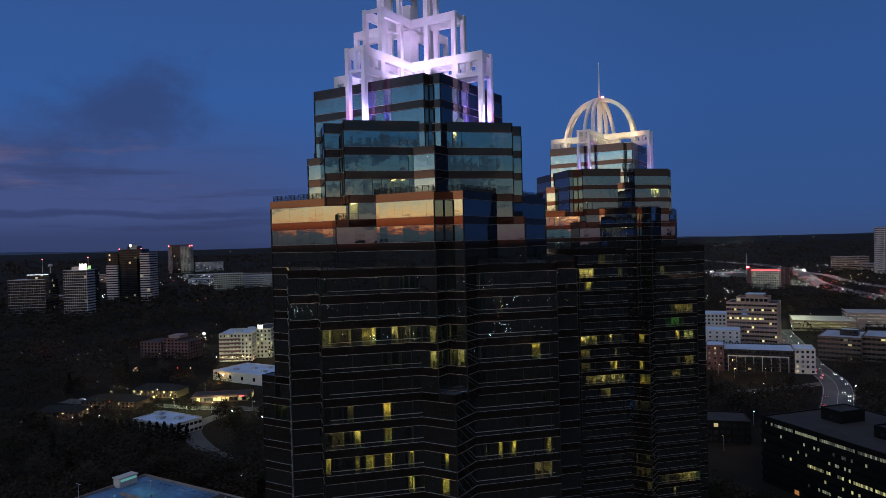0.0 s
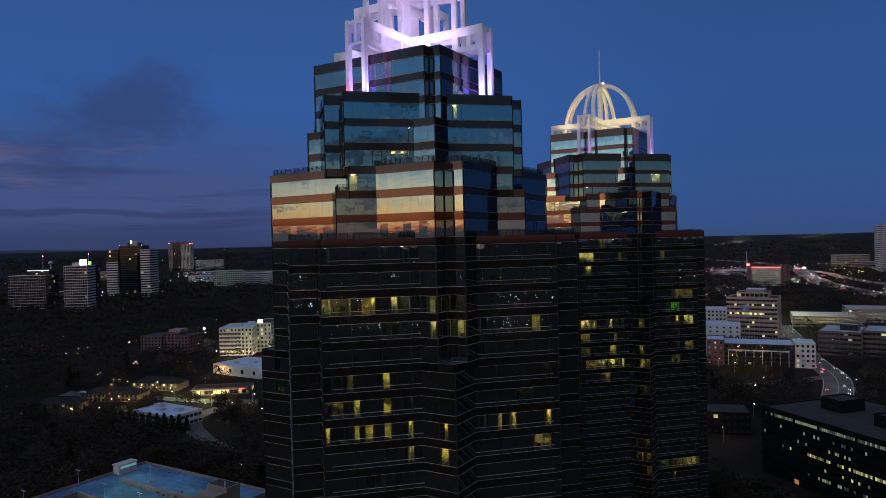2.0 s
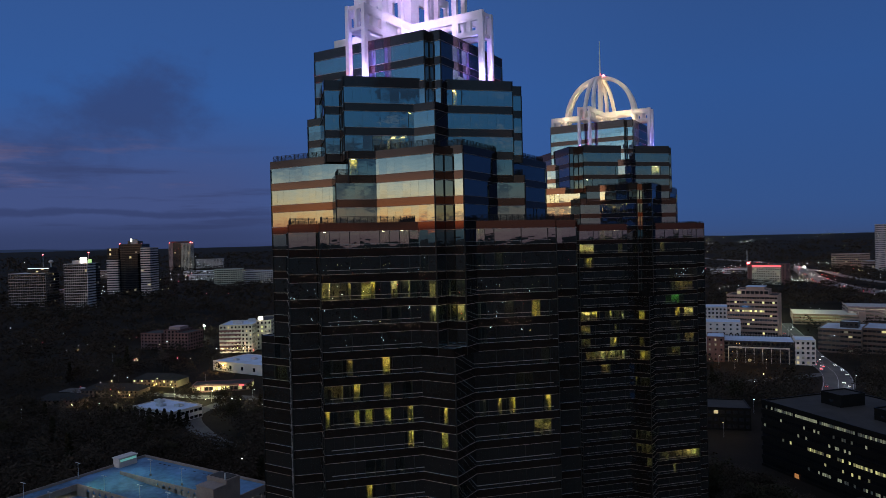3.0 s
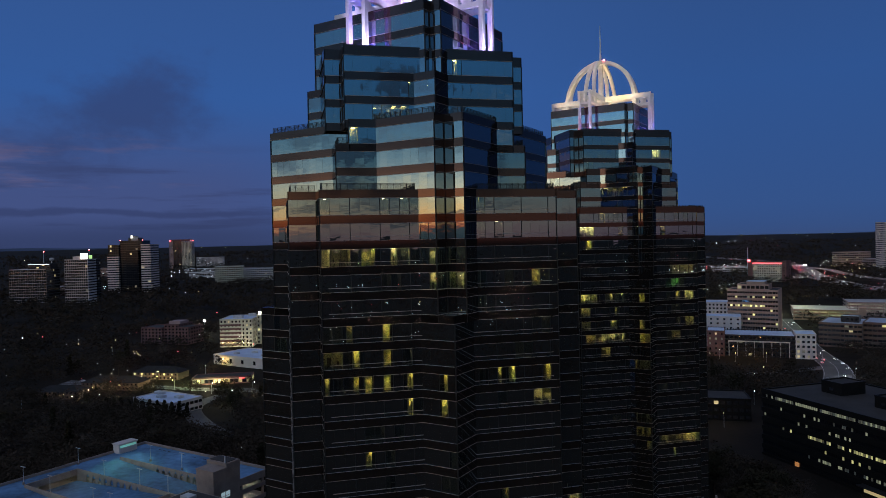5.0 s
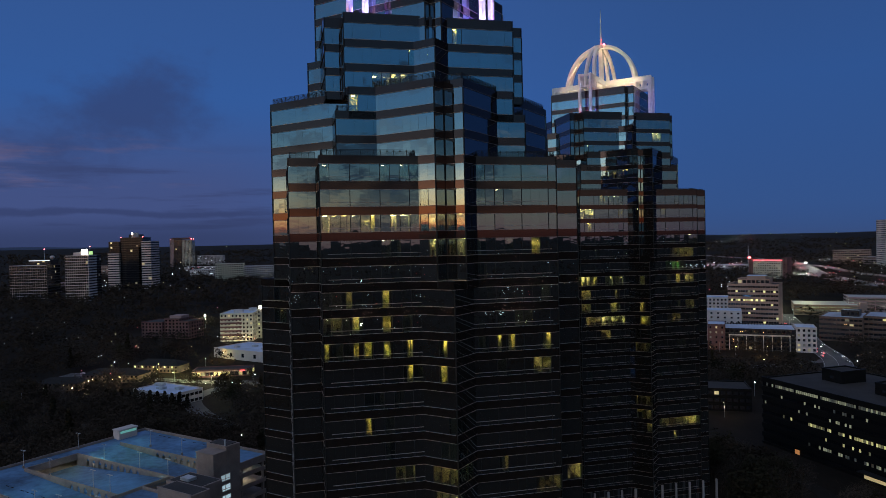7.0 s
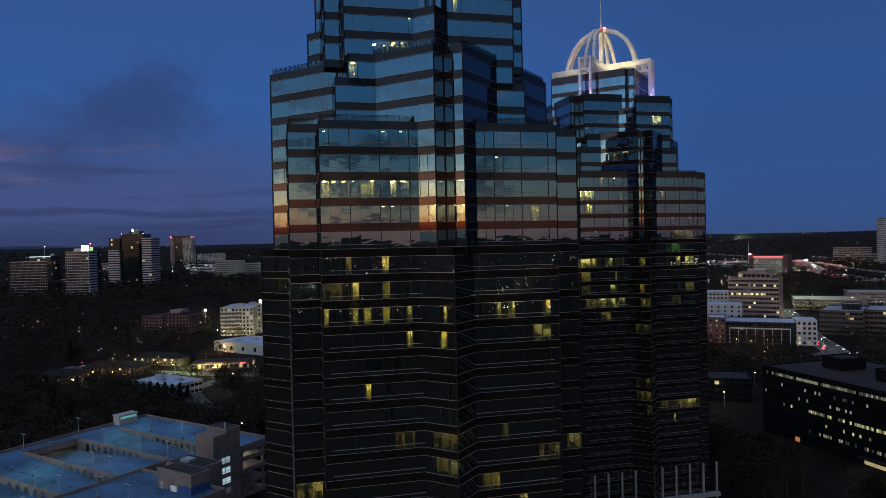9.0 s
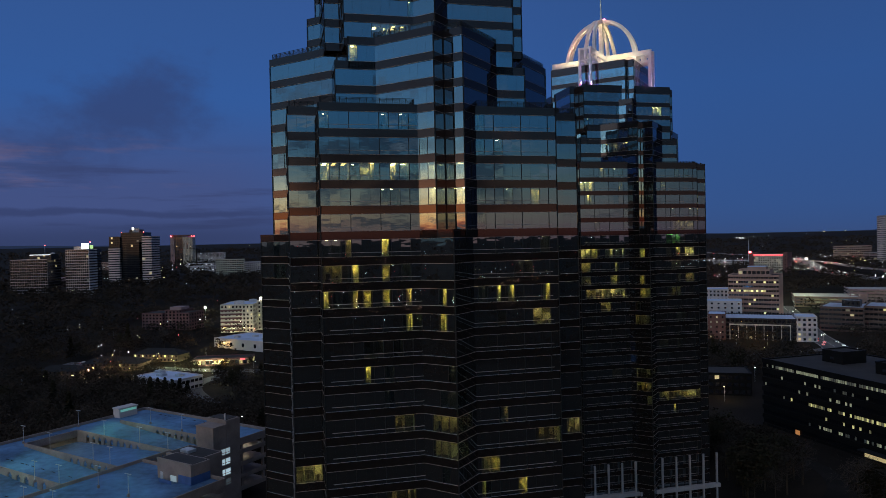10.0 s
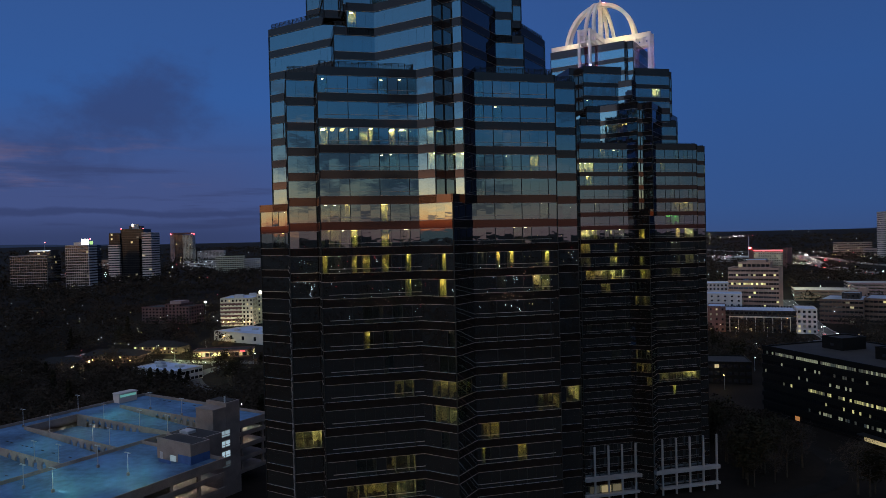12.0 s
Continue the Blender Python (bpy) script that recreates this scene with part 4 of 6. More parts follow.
def low_wall(x0, x1, y0, y1, z0=21.49, z1=22.5, mat=None):
    return part("parapet", box(x0, x1, y0, y1, z0, z1), [mat or CONC], garage)


low_wall(-181.0, -108.0, 62.6, 63.0, 18.8)
low_wall(-181.0, -180.6, -60.0, 62.6, 18.8)
low_wall(-108.4, -108.0, 36.0, 62.6, 20.0)
low_wall(-80.4, -80.0, -60.0, 17.5, 20.0)
low_wall(-172.2, -171.8, 9.3, 28.0, 20.2)
low_wall(-118.9, -118.5, -26.2, 27.8, 18.0)
low_wall(-118.5, -80.0, 17.5, 17.9, 20.0)
# lit parking level under the top deck, seen through the arches and below the ramp heads
DECK_LAMP = material("warm_white_garage_lamp", (0.9, 0.9, 0.8), 0.5, emit=(1.0, 0.98, 0.82), power=22.0)
for lv in range(4):
    z = DECK_Z - 4.2 - lv * 4.3
    slab("floor_slab", -180.5, -108.2, 36.4, 62.5, z - 0.5, z, CONC)
    slab("floor_slab", -118.0, -80.3, -59.5, 17.4, z - 0.5, z - 0.003, CONC)
    low_wall(-108.3, -108.0, 36.2, 62.6, z, z + 1.15)
    low_wall(-80.3, -80.0, -59.8, 17.4, z, z + 1.15)
    low_wall(-181.0, -180.7, -59.8, 62.4, z, z + 1.15)
    for y in (60.0, 50.0, 40.0):
        part("column", box(-109.4, -108.6, y - 0.4, y + 0.4, z - 0.003, z + 3.7), [CONC], garage)
    for y in range(-54, 18, 9):
        part("column", box(-81.4, -80.6, y - 0.4, y + 0.4, z - 0.003, z + 3.7), [CONC], garage)
    for x, y in ((-114, 44), (-114, 56), (-88, -8), (-88, 6), (-88, 14)):
        part("ceiling_lamp", box(x - 0.2, x + 0.2, y - 1.2, y + 1.2, z + 3.45, z + 3.55), [DECK_LAMP if lv < 2 and (x, y) != (-88, -8) else WIN_COOL], garage, "long glowing ceiling lamp")
for x0, x1, y, z0, z1 in ((-150, -112, 47.0, 20.75, 20.75), (-150, -112, 52.0, 20.75, 20.75), (-171, -150, 31.0, 20.65, 19.5), (-171, -150, 36.0, 20.65, 19.5),
                          (-146, -120, 12.0, 19.1, 20.65), (-179, -173.5, 14.0, 20.75, 20.75), (-179, -173.5, 24.0, 20.75, 20.75)):
    n_lamps = max(1, int((x1 - x0) / 5))
    for i in range(n_lamps):
        f = (i + 0.5) / n_lamps
        x, z = x0 + f * (x1 - x0), z0 + f * (z1 - z0)
        part("ceiling_lamp", box(x - 0.8, x + 0.8, y - 0.12, y + 0.12, z - 0.15, z), [DECK_LAMP], garage, "long glowing ceiling lamp")
slab("floor_slab", -180.4, -108.5, 28.4, 36.2, 16.8, 17.27, CONC)
slab("floor_slab", -180.4, -118.6, -26.0, 28.2, 16.8, 17.26, CONC)
low_wall(-180.5, -180.2, 9.0, 30.0, 17.28, 20.8)
core = part("stair_tower", box(-112.0, -103.7, 33.5, 39.0, 0, 29.9), [CONC], garage, "brown concrete stair tower with lit landings")
part("stair_tower", box(-113.5, -103.72, 39.05, 44.9, 0, 31.4), [CONC], garage, "brown concrete lift tower")
part("roof_edge", box(-112.2, -103.5, 33.3, 39.0, 29.903, 30.25), [CONC], core)
part("roof_unit", box(-112.8, -104.5, 39.8, 44.2, 31.4, 31.6), [DARK_ROOF], core)
part("vent_pipe", box(-105.0, -104.6, 39.3, 39.7, 31.4, 33.6), [POLE], core)
for z in (20.3, 16.9, 13.4, 10.0):
    win = part("lit_window", box(-103.72, -103.60, 36.6, 40.3, z, z + 1.9), [WIN_STAIR], core, "lit landing window")
    part("window_bar", box(-103.58, -103.54, 38.1, 38.3, z, z + 1.9), [CONC], win)
    part("window_bar", box(-103.58, -103.54, 36.6, 40.3, z + 0.55, z + 0.7), [material("red_handrail", (0.35, 0.10, 0.08), 0.6)], win)
hut = part("lift_lobby", box(-101.0, -86.0, 10.5, 17.4, DECK_Z - 0.05, DECK_Z + 5.7), [CONC], garage, "brown concrete block of the lift lobby")
part("roof", box(-100.4, -86.6, 11.1, 16.8, DECK_Z + 5.7, DECK_Z + 5.8), [DARK_ROOF], hut)
part("roof_edge", box(-101.15, -85.85, 10.35, 10.75, DECK_Z + 5.703, DECK_Z + 6.1), [CONC], hut)
part("rear_block", box(-107.0, -92.0, 18.0, 27.0, 0, DECK_Z + 4.6), [CONC], hut)
part("roof", box(-106.4, -92.6, 18.6, 26.4, DECK_Z + 4.6, DECK_Z + 4.7), [DARK_ROOF], hut)
part("roof_unit", box(-103.0, -99.0, 20.0, 23.0, DECK_Z + 4.72, DECK_Z + 5.6), [POLE], hut)
BLUE_PAINT = material("blue_painted_wall", (0.05, 0.12, 0.30), 0.6)
part("blue_panel", box(-91.5, -85.94, 10.42, 10.5, DECK_Z, DECK_Z + 2.4), [BLUE_PAINT], hut, "blue painted wall panel")
part("blue_panel", box(-86.0, -85.92, 10.52, 17.3, DECK_Z, DECK_Z + 2.4), [BLUE_PAINT], hut)
part("glass_door", box(-95.0, -92.4, 10.38, 10.48, DECK_Z, DECK_Z + 1.7), [WIN_STAIR], hut, "lit glass lobby door")
part("steel_door", box(-99.6, -98.4, 10.40, 10.48, DECK_Z, DECK_Z + 2.1), [POLE], hut)
part("step_rail", box(-97.5, -92.0, 8.3, 8.4, DECK_Z, DECK_Z + 1.0), [BLUE_PAINT], hut)
shed = part("stair_head", box(-181.0, -177.0, 48.5, 56.5, DECK_Z - 0.05, DECK_Z + 3.5), [WHITE_WALL], garage, "pale stair head with a teal wall light")
part("roof", box(-181.3, -176.7, 48.2, 56.8, DECK_Z + 3.503, DECK_Z + 3.9), [WHITE_WALL], shed)
part("wall_lamp", box(-176.98, -176.85, 49.0, 56.0, DECK_Z + 2.3, DECK_Z + 3.2), [material("teal_strip_lamp", (0.6, 0.9, 0.8), 0.5, emit=(0.25, 0.8, 0.6), power=0.28)], shed, "long teal wall lamp")


def deck_lamp_post():
    """A tall car-park lamp: concrete foot, pole, cross arm and two flat heads."""
    t = thing("lamp_post", "slim grey car-park lamp post with two flat heads", "lamp post", group="lamp posts on the garage deck")
    part("foot", box(-0.3, 0.3, -0.3, 0.3, 0, 0.8), [CONC], t)
    bm = bmesh.new()
    bmesh.ops.create_cone(bm, segments=8, radius1=0.11, radius2=0.07, depth=5.6, cap_ends=True, matrix=Matrix.Translation((0, 0, 3.6)))
    part("pole", bm, [POLE], t)
    part("arm", box(-0.9, 0.9, -0.06, 0.06, 6.3, 6.42), [POLE], t)
    for s in (-1, 1):
        part("lamp_head", box(s * 0.95 - 0.35, s * 0.95 + 0.35, -0.22, 0.22, 6.22, 6.36), [POLE], t)
    return t


post = deck_lamp_post()
spots = [(-179.5, -33), (-175.5, -10.6), (-156, -28.6), (-135.7, -28.8), (-120.6, -28.8), (-157.2, -9.8), (-123.1, -9.6), (-94.5, 3.5), (-108.6, 3.4),
         (-120.0, 8.2), (-132.4, -9.8), (-130.3, 9.6), (-157.4, -48.6), (-137.5, -47.5), (-100.4, 20.9), (-110.4, 23.0)]
post.matrix_basis = grid_pose(*spots[0], DECK_Z)
for p, q in spots[1:]:
    copy_thing(post, grid_pose(p, q, DECK_Z))
for p, q, e in ((-164, -46.0, 2600), (-93.9, 3.5, 2600), (-165, -33, 1500), (-122, -20, 900), (-140, 14, 1300), (-99.8, 20.9, 2400), (-131.8, -8.8, 1500), (-112, 14, 2000), (-152, -1, 1600), (-137, -46.5, 1300)):
    flood("deck_light", "SPOT", local_point(KING_CENTRE, p, q, DECK_Z + 6.0), local_point(KING_CENTRE, p + 0.5, q + 0.5, DECK_Z), e, (0.50, 1.0, 0.82), 0.3, 140)
for p, q in ((-150, -19.0), (-165, -20.0)):
    flood("ramp_light", "POINT", local_point(KING_CENTRE, p, q, DECK_Z - 0.5), local_point(KING_CENTRE, p, q, 0), 60, (1.0, 0.9, 0.6), 0.3)
bm = bmesh.new()
rnd = random.Random(5)
for y0, y1 in ((46, 47), (60, 61.5), (30, 31), (-2, -1), (-20, -19)):
    for i in range(16):
        x = -168 + i * 3.0
        if rnd.random() < 0.6:
            add_box(bm, x, x + 1.6, y0, y0 + 0.18, DECK_Z + 0.0, DECK_Z + 0.14)
part("wheel_stop", bm, [RUBBER], garage, "rows of dark wheel stops", "stuff")
for i in range(-180, -78, 8):
    for j in range(-60, 70, 8):
        keep_clear(*grid_xy(i, -j), 10)

# offices far left
b = building("office_tower_white", "rose-grey gridded office tower with dark windows", -534, 1000, 0, (34, 37))
volume(b, -17, 16.4, 0, 37, 0, 66, ROSE_WALL, DARK_ROOF, 17, 3.05, (0.86, 0.82), "f", 0.012)
volume(b, 16.45, 17.2, 0, 24, 0, 66.4, WHITE_WALL, DARK_ROOF, 17, 6.0, (0.96, 0.45), "r", 0.02)
volume(b, 16.45, 17.0, 24.05, 37, 0, 66, GLASS_WALL, DARK_ROOF, 17, 4.3, (0.9, 0.8), "r", 0.02)
roof_unit(b, -4, 18, 66, 14, 12, 5, ROSE_WALL)
part("roof_sign", box(7, 17, -0.5, 0.5, 67.2, 75.5), [material("white_lit_sign", (0.9, 0.9, 0.9), 0.4, emit=(1.0, 0.97, 0.8), power=3.0)], b, "glowing white rooftop sign panel")
part("roof_sign", box(17.3, 17.6, 3, 12, 67.5, 72.5), [material("green_lit_sign", (0.5, 0.8, 0.4), 0.4, emit=(0.6, 1.0, 0.35), power=0.8)], b, "green glowing rooftop sign panel")
b = building("office_tower_dark", "tall dark glass office tower with pale gridded wings", -566, 1220, 0, (95, 40))
volume(b, -9.95, 30, 6, 40, 0, 91, GLASS_WALL, DARK_ROOF, 22, 4.2, (0.9, 0.7), "fr", 0.012, glass=DARK_WIN)
volume(b, 4, 26, -2, 5.9, 0, 74, GLASS_WALL, DARK_ROOF, 18, 3.6, (0.94, 0.9), "fr", 0.01, glass=DARK_WIN)
volume(b, -30, -10, 0, 30, 0, 63, ROSE_WALL, DARK_ROOF, 15, 5.0, (0.95, 0.46), "fr", 0.02, glass=DARK_WIN)
volume(b, -29.5, -10, 3, 30, 63.75, 84, GLASS_WALL, DARK_ROOF, 5, 3.2, (0.85, 0.85), "fr", 0.03, glass=DARK_WIN)
volume(b, 30.05, 47, 0, 36, 0, 84, ROSE_WALL, DARK_ROOF, 20, 5.6, (0.95, 0.48), "fr", 0.02, glass=DARK_WIN)
part("plant_room", box(2, 22, 14, 30, 91.1, 97), [GLASS_WALL], b)
part("plant_room", box(8, 20, 12, 13.9, 91.1, 100), [PILASTER], b)
part("roof_sign", box(8, 10.4, 11, 11.8, 96, 101), [material("white_lit_sign")], b, "small glowing sign on the roof")
for x in (-9, 30):
    part("obstruction_lamp", lamp_ball(0.8), [LAMP_RED], b, "red roof lamp").location = (x, 7, 92.4)
b = building("slim_tower", "slim pale apartment tower with red roof lamps", -840, 2200, 8, (68, 50))
volume(b, 4, 34, 0, 45, 0, 84, CREAM_WALL, DARK_ROOF, 24, 4.2, (0.62, 0.6), "fr", 0.03)
volume(b, -22, 3.95, 3, 45, 0, 86, GLASS_WALL, DARK_ROOF, 24, 4.3, (0.85, 0.8), "f", 0.02)
volume(b, -34, -22.05, 0, 40, 0, 86, PINK_WALL, DARK_ROOF, 24, 4.0, (0.5, 0.5), "f", 0.02)
part("plant_room", box(-30, 30, 8, 36, 86.8, 92), [BRICK_WALL], b)
for x, y in ((-32, 2), (32, 2), (-28, 10), (30, 42)):
    part("obstruction_lamp", box(x - 1.2, x + 1.2, y - 1.2, y + 1.2, 86.9, 89.0), [LAMP_RED], b, "red roof lamp")
b = building("low_dark_office", "dark glass office block with a flat roof", -628, 1040, 4, (70, 40))
volume(b, -28, 26, 0, 40, 0, 50, ROSE_WALL, BLUE_ROOF, 12, 3.4, (0.93, 0.90), "f", 0.008)
volume(b, 26.05, 27, 0, 40, 0, 50, GLASS_WALL, BLUE_ROOF, 12, 3.4, (0.9, 0.8), "r", 0.02)
volume(b, -6, 26, 12, 36, 50.8, 58, GLASS_WALL, BLUE_ROOF, 2, 4, (0.9, 0.6), "f", 0.05)
part("roof_lamp", box(-5.5, 25.5, 11.3, 11.9, 57.0, 58.0), [material("white_strip_lamp", (0.9, 0.9, 0.9), 0.4, emit=(0.85, 0.9, 1.0), power=1.2)], b, "long white roof-edge lamp")
for x, y, w, h, turn, mat in ((-775, 2280, 85, 30, 5, WHITE_WALL), (-450, 1440, 56, 34, 10, CREAM_WALL), (-408, 1500, 70, 26, 12, WHITE_WALL), (-655, 1900, 120, 12, 8, WHITE_WALL),
                              (-560, 1640, 90, 14, 6, WHITE_WALL), (-700, 1500, 60, 26, 0, PINK_WALL), (-520, 1960, 150, 9, 8, TAN_WALL), (-430, 1780, 120, 8, 8, PINK_WALL), (-860, 1800, 110, 22, 4, TAN_WALL), (-780, 1700, 60, 30, 4, BRICK_WALL), (-600, 1330, 70, 12, 4, PINK_WALL), (-690, 1180, 60, 14, 4, PINK_WALL)):
    b = building("low_office", "pale low office block with rows of windows", x, y, turn, (w, 30), group="far low offices")
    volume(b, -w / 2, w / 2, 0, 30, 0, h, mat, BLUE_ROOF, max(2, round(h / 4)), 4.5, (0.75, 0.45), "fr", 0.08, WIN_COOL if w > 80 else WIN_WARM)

# hotel and shops on the left
b = building("hotel", "cream and brick hotel with lit windows", -205, 678, 2, (36, 44), "hotel")
volume(b, -17, 15, 0, 42, 0, 27, CREAM_WALL, PALE_ROOF, 7, 3.6, (0.42, 0.5), "fr", 0.10)
for k in range(6):
    part("brick_band", box(-17.08, 4, -0.12, -0.062, 1.6 + k * 3.86, 3.4 + k * 3.86), [BRICK_WALL], b)
volume(b, 15.05, 30, 18, 60, 0, 29, CREAM_WALL, DARK_ROOF, 7, 3.4, (0.42, 0.5), "fr", 0.12, WIN_YELLOW)
roof_unit(b, -2, 14, 27.1, 9, 6, 3)
roof_unit(b, 8, 30, 27.1, 7, 5, 3)
part("canopy", box(-12, 8, -5, -0.1, 3.6, 4.2), [CREAM_WALL], b)
part("roof_sign", box(17, 22, 17.2, 17.8, 29.9, 33.2), [material("white_lit_sign")], b, "glowing white rooftop sign panel")
for x in (-14, -9, -4, 1, 6, 11):
    part("wall_lamp", lamp_ball(0.4), [LAMP_WARM], b, "small warm wall lamp").location = (x, -0.5, 4.6)
for x, y, z in ((-212, 668, 6), (-196, 668, 6), (-178, 672, 8), (-172, 690, 10)):
    flood("hotel_light", "POINT", (x, y, z), (x, y, 0), 2500, (1.0, 0.94, 0.68), 0.4)
b = building("brick_apartments", "dark red brick apartment blocks with a pale roof storey", -284, 694, -14, (60, 30), "apartments")
volume(b, -28, -4, 2, 28, 0, 16, BRICK_WALL, DARK_ROOF, 5, 4.2, (0.45, 0.5), "fr", 0.01)
volume(b, -3.9, 13, 6, 30, 0, 19, BRICK_WALL, DARK_ROOF, 6, 4.2, (0.45, 0.5), "fr", 0.01)
volume(b, 13.1, 28, 0, 26, 0, 17, BRICK_WALL, DARK_ROOF, 5, 4.2, (0.45, 0.5), "fr", 0.01)
part("penthouse", box(-2, 11, 12, 26, 19.2, 22), [PINK_WALL], b)


def grid_building(name, label, p0, p1, q0, q1, category="building"):
    x, y = grid_xy((p0 + p1) / 2, q0)
    return building(name, label, x, y, TURN, (p1 - p0, q0 - q1), category)


b = grid_building("flat_roofed_office", "two-storey office with a pale flat roof", -341, -301, -167, -192)
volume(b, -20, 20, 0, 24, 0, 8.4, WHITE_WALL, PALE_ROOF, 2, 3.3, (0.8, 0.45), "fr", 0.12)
roof_unit(b, -4, 10, 8.5, 6, 4, 1.6)
roof_unit(b, 8, 15, 8.5, 5, 4, 1.4)
roof_unit(b, -15, 17, 8.5, 7, 4, 1.8)
b = grid_building("large_store", "large store with a pale flat roof tinted by sky blue", -412, -340, -295, -335, "shop")
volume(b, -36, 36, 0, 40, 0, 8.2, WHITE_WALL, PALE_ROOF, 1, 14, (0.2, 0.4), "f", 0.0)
for x, y in ((-20, 12), (-8, 22), (12, 14), (24, 24), (2, 30)):
    roof_unit(b, x, y, 8.3, 4.5, 3.5, 1.5)
part("wall_lamp", box(-24, -23, -0.7, -0.1, 5.0, 5.8), [LAMP_WARM], b, "orange wall lamp")
v = b.matrix_basis @ Vector((-23.5, -2.2, 5.0))
flood("wall_light", "POINT", v, (v.x, v.y, 0), 2600, (1.0, 0.52, 0.12), 0.3)
b = building("shop_row", "low row of shops with lit windows under a dark roof", -174, 532, 6, (44, 20), "shop")
volume(b, -22, 22, 0, 16, 0, 5.2, BRICK_WALL, DARK_ROOF, 1, 3.2, (0.8, 0.55), "fr", 0.75, WIN_YELLOW)
part("eave", box(-22.6, 22.6, -1.6, -0.11, 4.3, 4.9), [TAN_WALL], b)
part("roof_sign", box(14, 17.5, -1.9, -1.65, 4.4, 5.3), [NEON_RED], b, "small red glowing shop sign")
v = b.matrix_basis @ Vector((0, -5, 4.5))
flood("shop_light", "POINT", v, (v.x, v.y, 0), 2600, (1.0, 0.72, 0.32), 0.3)


def hip_house(name, label, x, y, turn, w, d, h, rise, lit):
    b = building(name, label, x, y, turn, (w, d), "house", "houses under the trees")
    bm = bmesh.new()
    e = 0.9
    lo = [bm.verts.new(c) for c in ((-w / 2 - e, -e, h), (w / 2 + e, -e, h), (w / 2 + e, d + e, h), (-w / 2 - e, d + e, h))]
    hi = [bm.verts.new(c) for c in ((-w / 2 + d * 0.5, d / 2, h + rise), (w / 2 - d * 0.5, d / 2, h + rise))]
    for f in ((lo[0], lo[1], hi[1], hi[0]), (lo[1], lo[2], hi[1]), (lo[2], lo[3], hi[0], hi[1]), (lo[3], lo[0], hi[0]), lo[::-1]):
        bm.faces.new(f)
    part("roof", bm, [SHINGLE], b)
    body = part("wall", box(-w / 2, w / 2, 0, d, 0, h - 0.01), [BROWN_WALL], b)
    glow, dark = mesh_of(box(-0.7, 0.7, -0.08, 0.02, 0, 1.4), "lit_window", [WIN_YELLOW]), mesh_of(box(-0.7, 0.7, -0.08, 0.02, 0, 1.4), "window", [WIN])
    r = random.Random(int(w * 10 + x))
    n = int(w / 3.2)
    for s in range(2):
        for j in range(n):
            on = r.random() < lit
            part("lit_window" if on else "window", glow if on else dark, None, body).matrix_basis = pose(-w / 2 + (j + 0.5) * w / n, 0, 0.9 + s * 2.9)
    for j in (-0.3, 0.05, 0.36):
        part("porch_lamp", lamp_ball(0.22), [LAMP_WARM], b, "small porch lamp").location = (j * w, -0.5, 2.4)
    v = b.matrix_basis @ Vector((0.1 * w, -3.5, 3.2))
    flood("porch_light", "POINT", v, (v.x, v.y, 0), 420, (1.0, 0.80, 0.40), 0.3)


hip_house("house", "long two-storey house with a dark hipped roof and porch lamps", -254, 518, -8, 46, 17, 5.6, 4.0, 0.12)
hip_house("house", "long two-storey house with a dark hipped roof and porch lamps", -233, 550, -12, 40, 16, 5.6, 4.2, 0.14)
hip_house("house", "dark hipped house under the trees", -279, 491, -4, 32, 14, 5.2, 3.8, 0.1)

for x, y, e, c in ((-262, 503, 2200, (1.0, 0.85, 0.5)), (-238, 504, 2200, (1.0, 0.80, 0.42)), (-206, 536, 5200, (0.8, 1.0, 0.45)), (-228, 536, 3600, (1.0, 0.8, 0.4)), (-184, 524, 3600, (0.95, 0.95, 0.5))):
    flood("garden_light", "POINT", (x, y, ground_height(x, y) + 4.5), (x, y, 0), e * 1.7, c, 0.3)

# right side
b = building("dark_office", "dark long office block with rows of lit windows", 151, 322, -72.5, (130, 52))
volume(b, -4, 126, 0, 52, 0, 30.4, BLACK_WALL, DARK_ROOF, 7, 1.1, (0.80, 0.30), "f", 0.02, WIN_FAINT, band=True, glass=DARK_WIN,
       rows={6: (0.03, 0.97, 0.93), 5: (0.04, 0.9, 0.10), 4: (0.06, 0.9, 0.14), 3: (0.2, 0.62, 0.72, WIN_DIM), 2: (0.26, 0.6, 0.2, WIN_DIM), 1: (0.2, 0.9, 0.4), 0: (0.45, 0.97, 0.5)})
part("canopy", box(50, 63, -4.0, -0.46, 3.4, 3.9), [GLASS_WALL], b)
part("lit_window", box(50.5, 62.5, -0.52, -0.46, 0.6, 2.6), [WIN_WARM], b, "lit entrance glass")
part("lit_window", box(15.5, 18, -0.52, -0.46, 0.4, 2.4), [material("orange_lit_doorway", (0.4, 0.2, 0.1), 0.5, emit=(1.0, 0.42, 0.12), power=0.35)], b, "orange lit doorway")
volume(b, 9, 20, 22, 36, 29.8, 35.5, BLACK_WALL, DARK_ROOF, 1, 8, (0.2, 0.2), "f", 0.0)
volume(b, 40, 80, 18, 40, 29.8, 35.0, BLACK_WALL, DARK_ROOF, 1, 8, (0.2, 0.2), "f", 0.0)
b = building("small_dark_office", "small dark flat-roofed office among trees", 155, 386, -14, (30, 22))
volume(b, -15, 15, 0, 22, 0, 12, BLACK_WALL, DARK_ROOF, 3, 3.2, (0.7, 0.5), "fl", 0.06, WIN_WARM)
b = building("apartment_row", "long pale apartment row with balconies", 264, 578, -22, (82, 24), "apartments")
volume(b, -27, 27, 0, 36, 0, 17.5, GLASS_WALL, PALE_ROOF, 5, 3.6, (0.7, 0.6), "fl", 0.03, band=True)
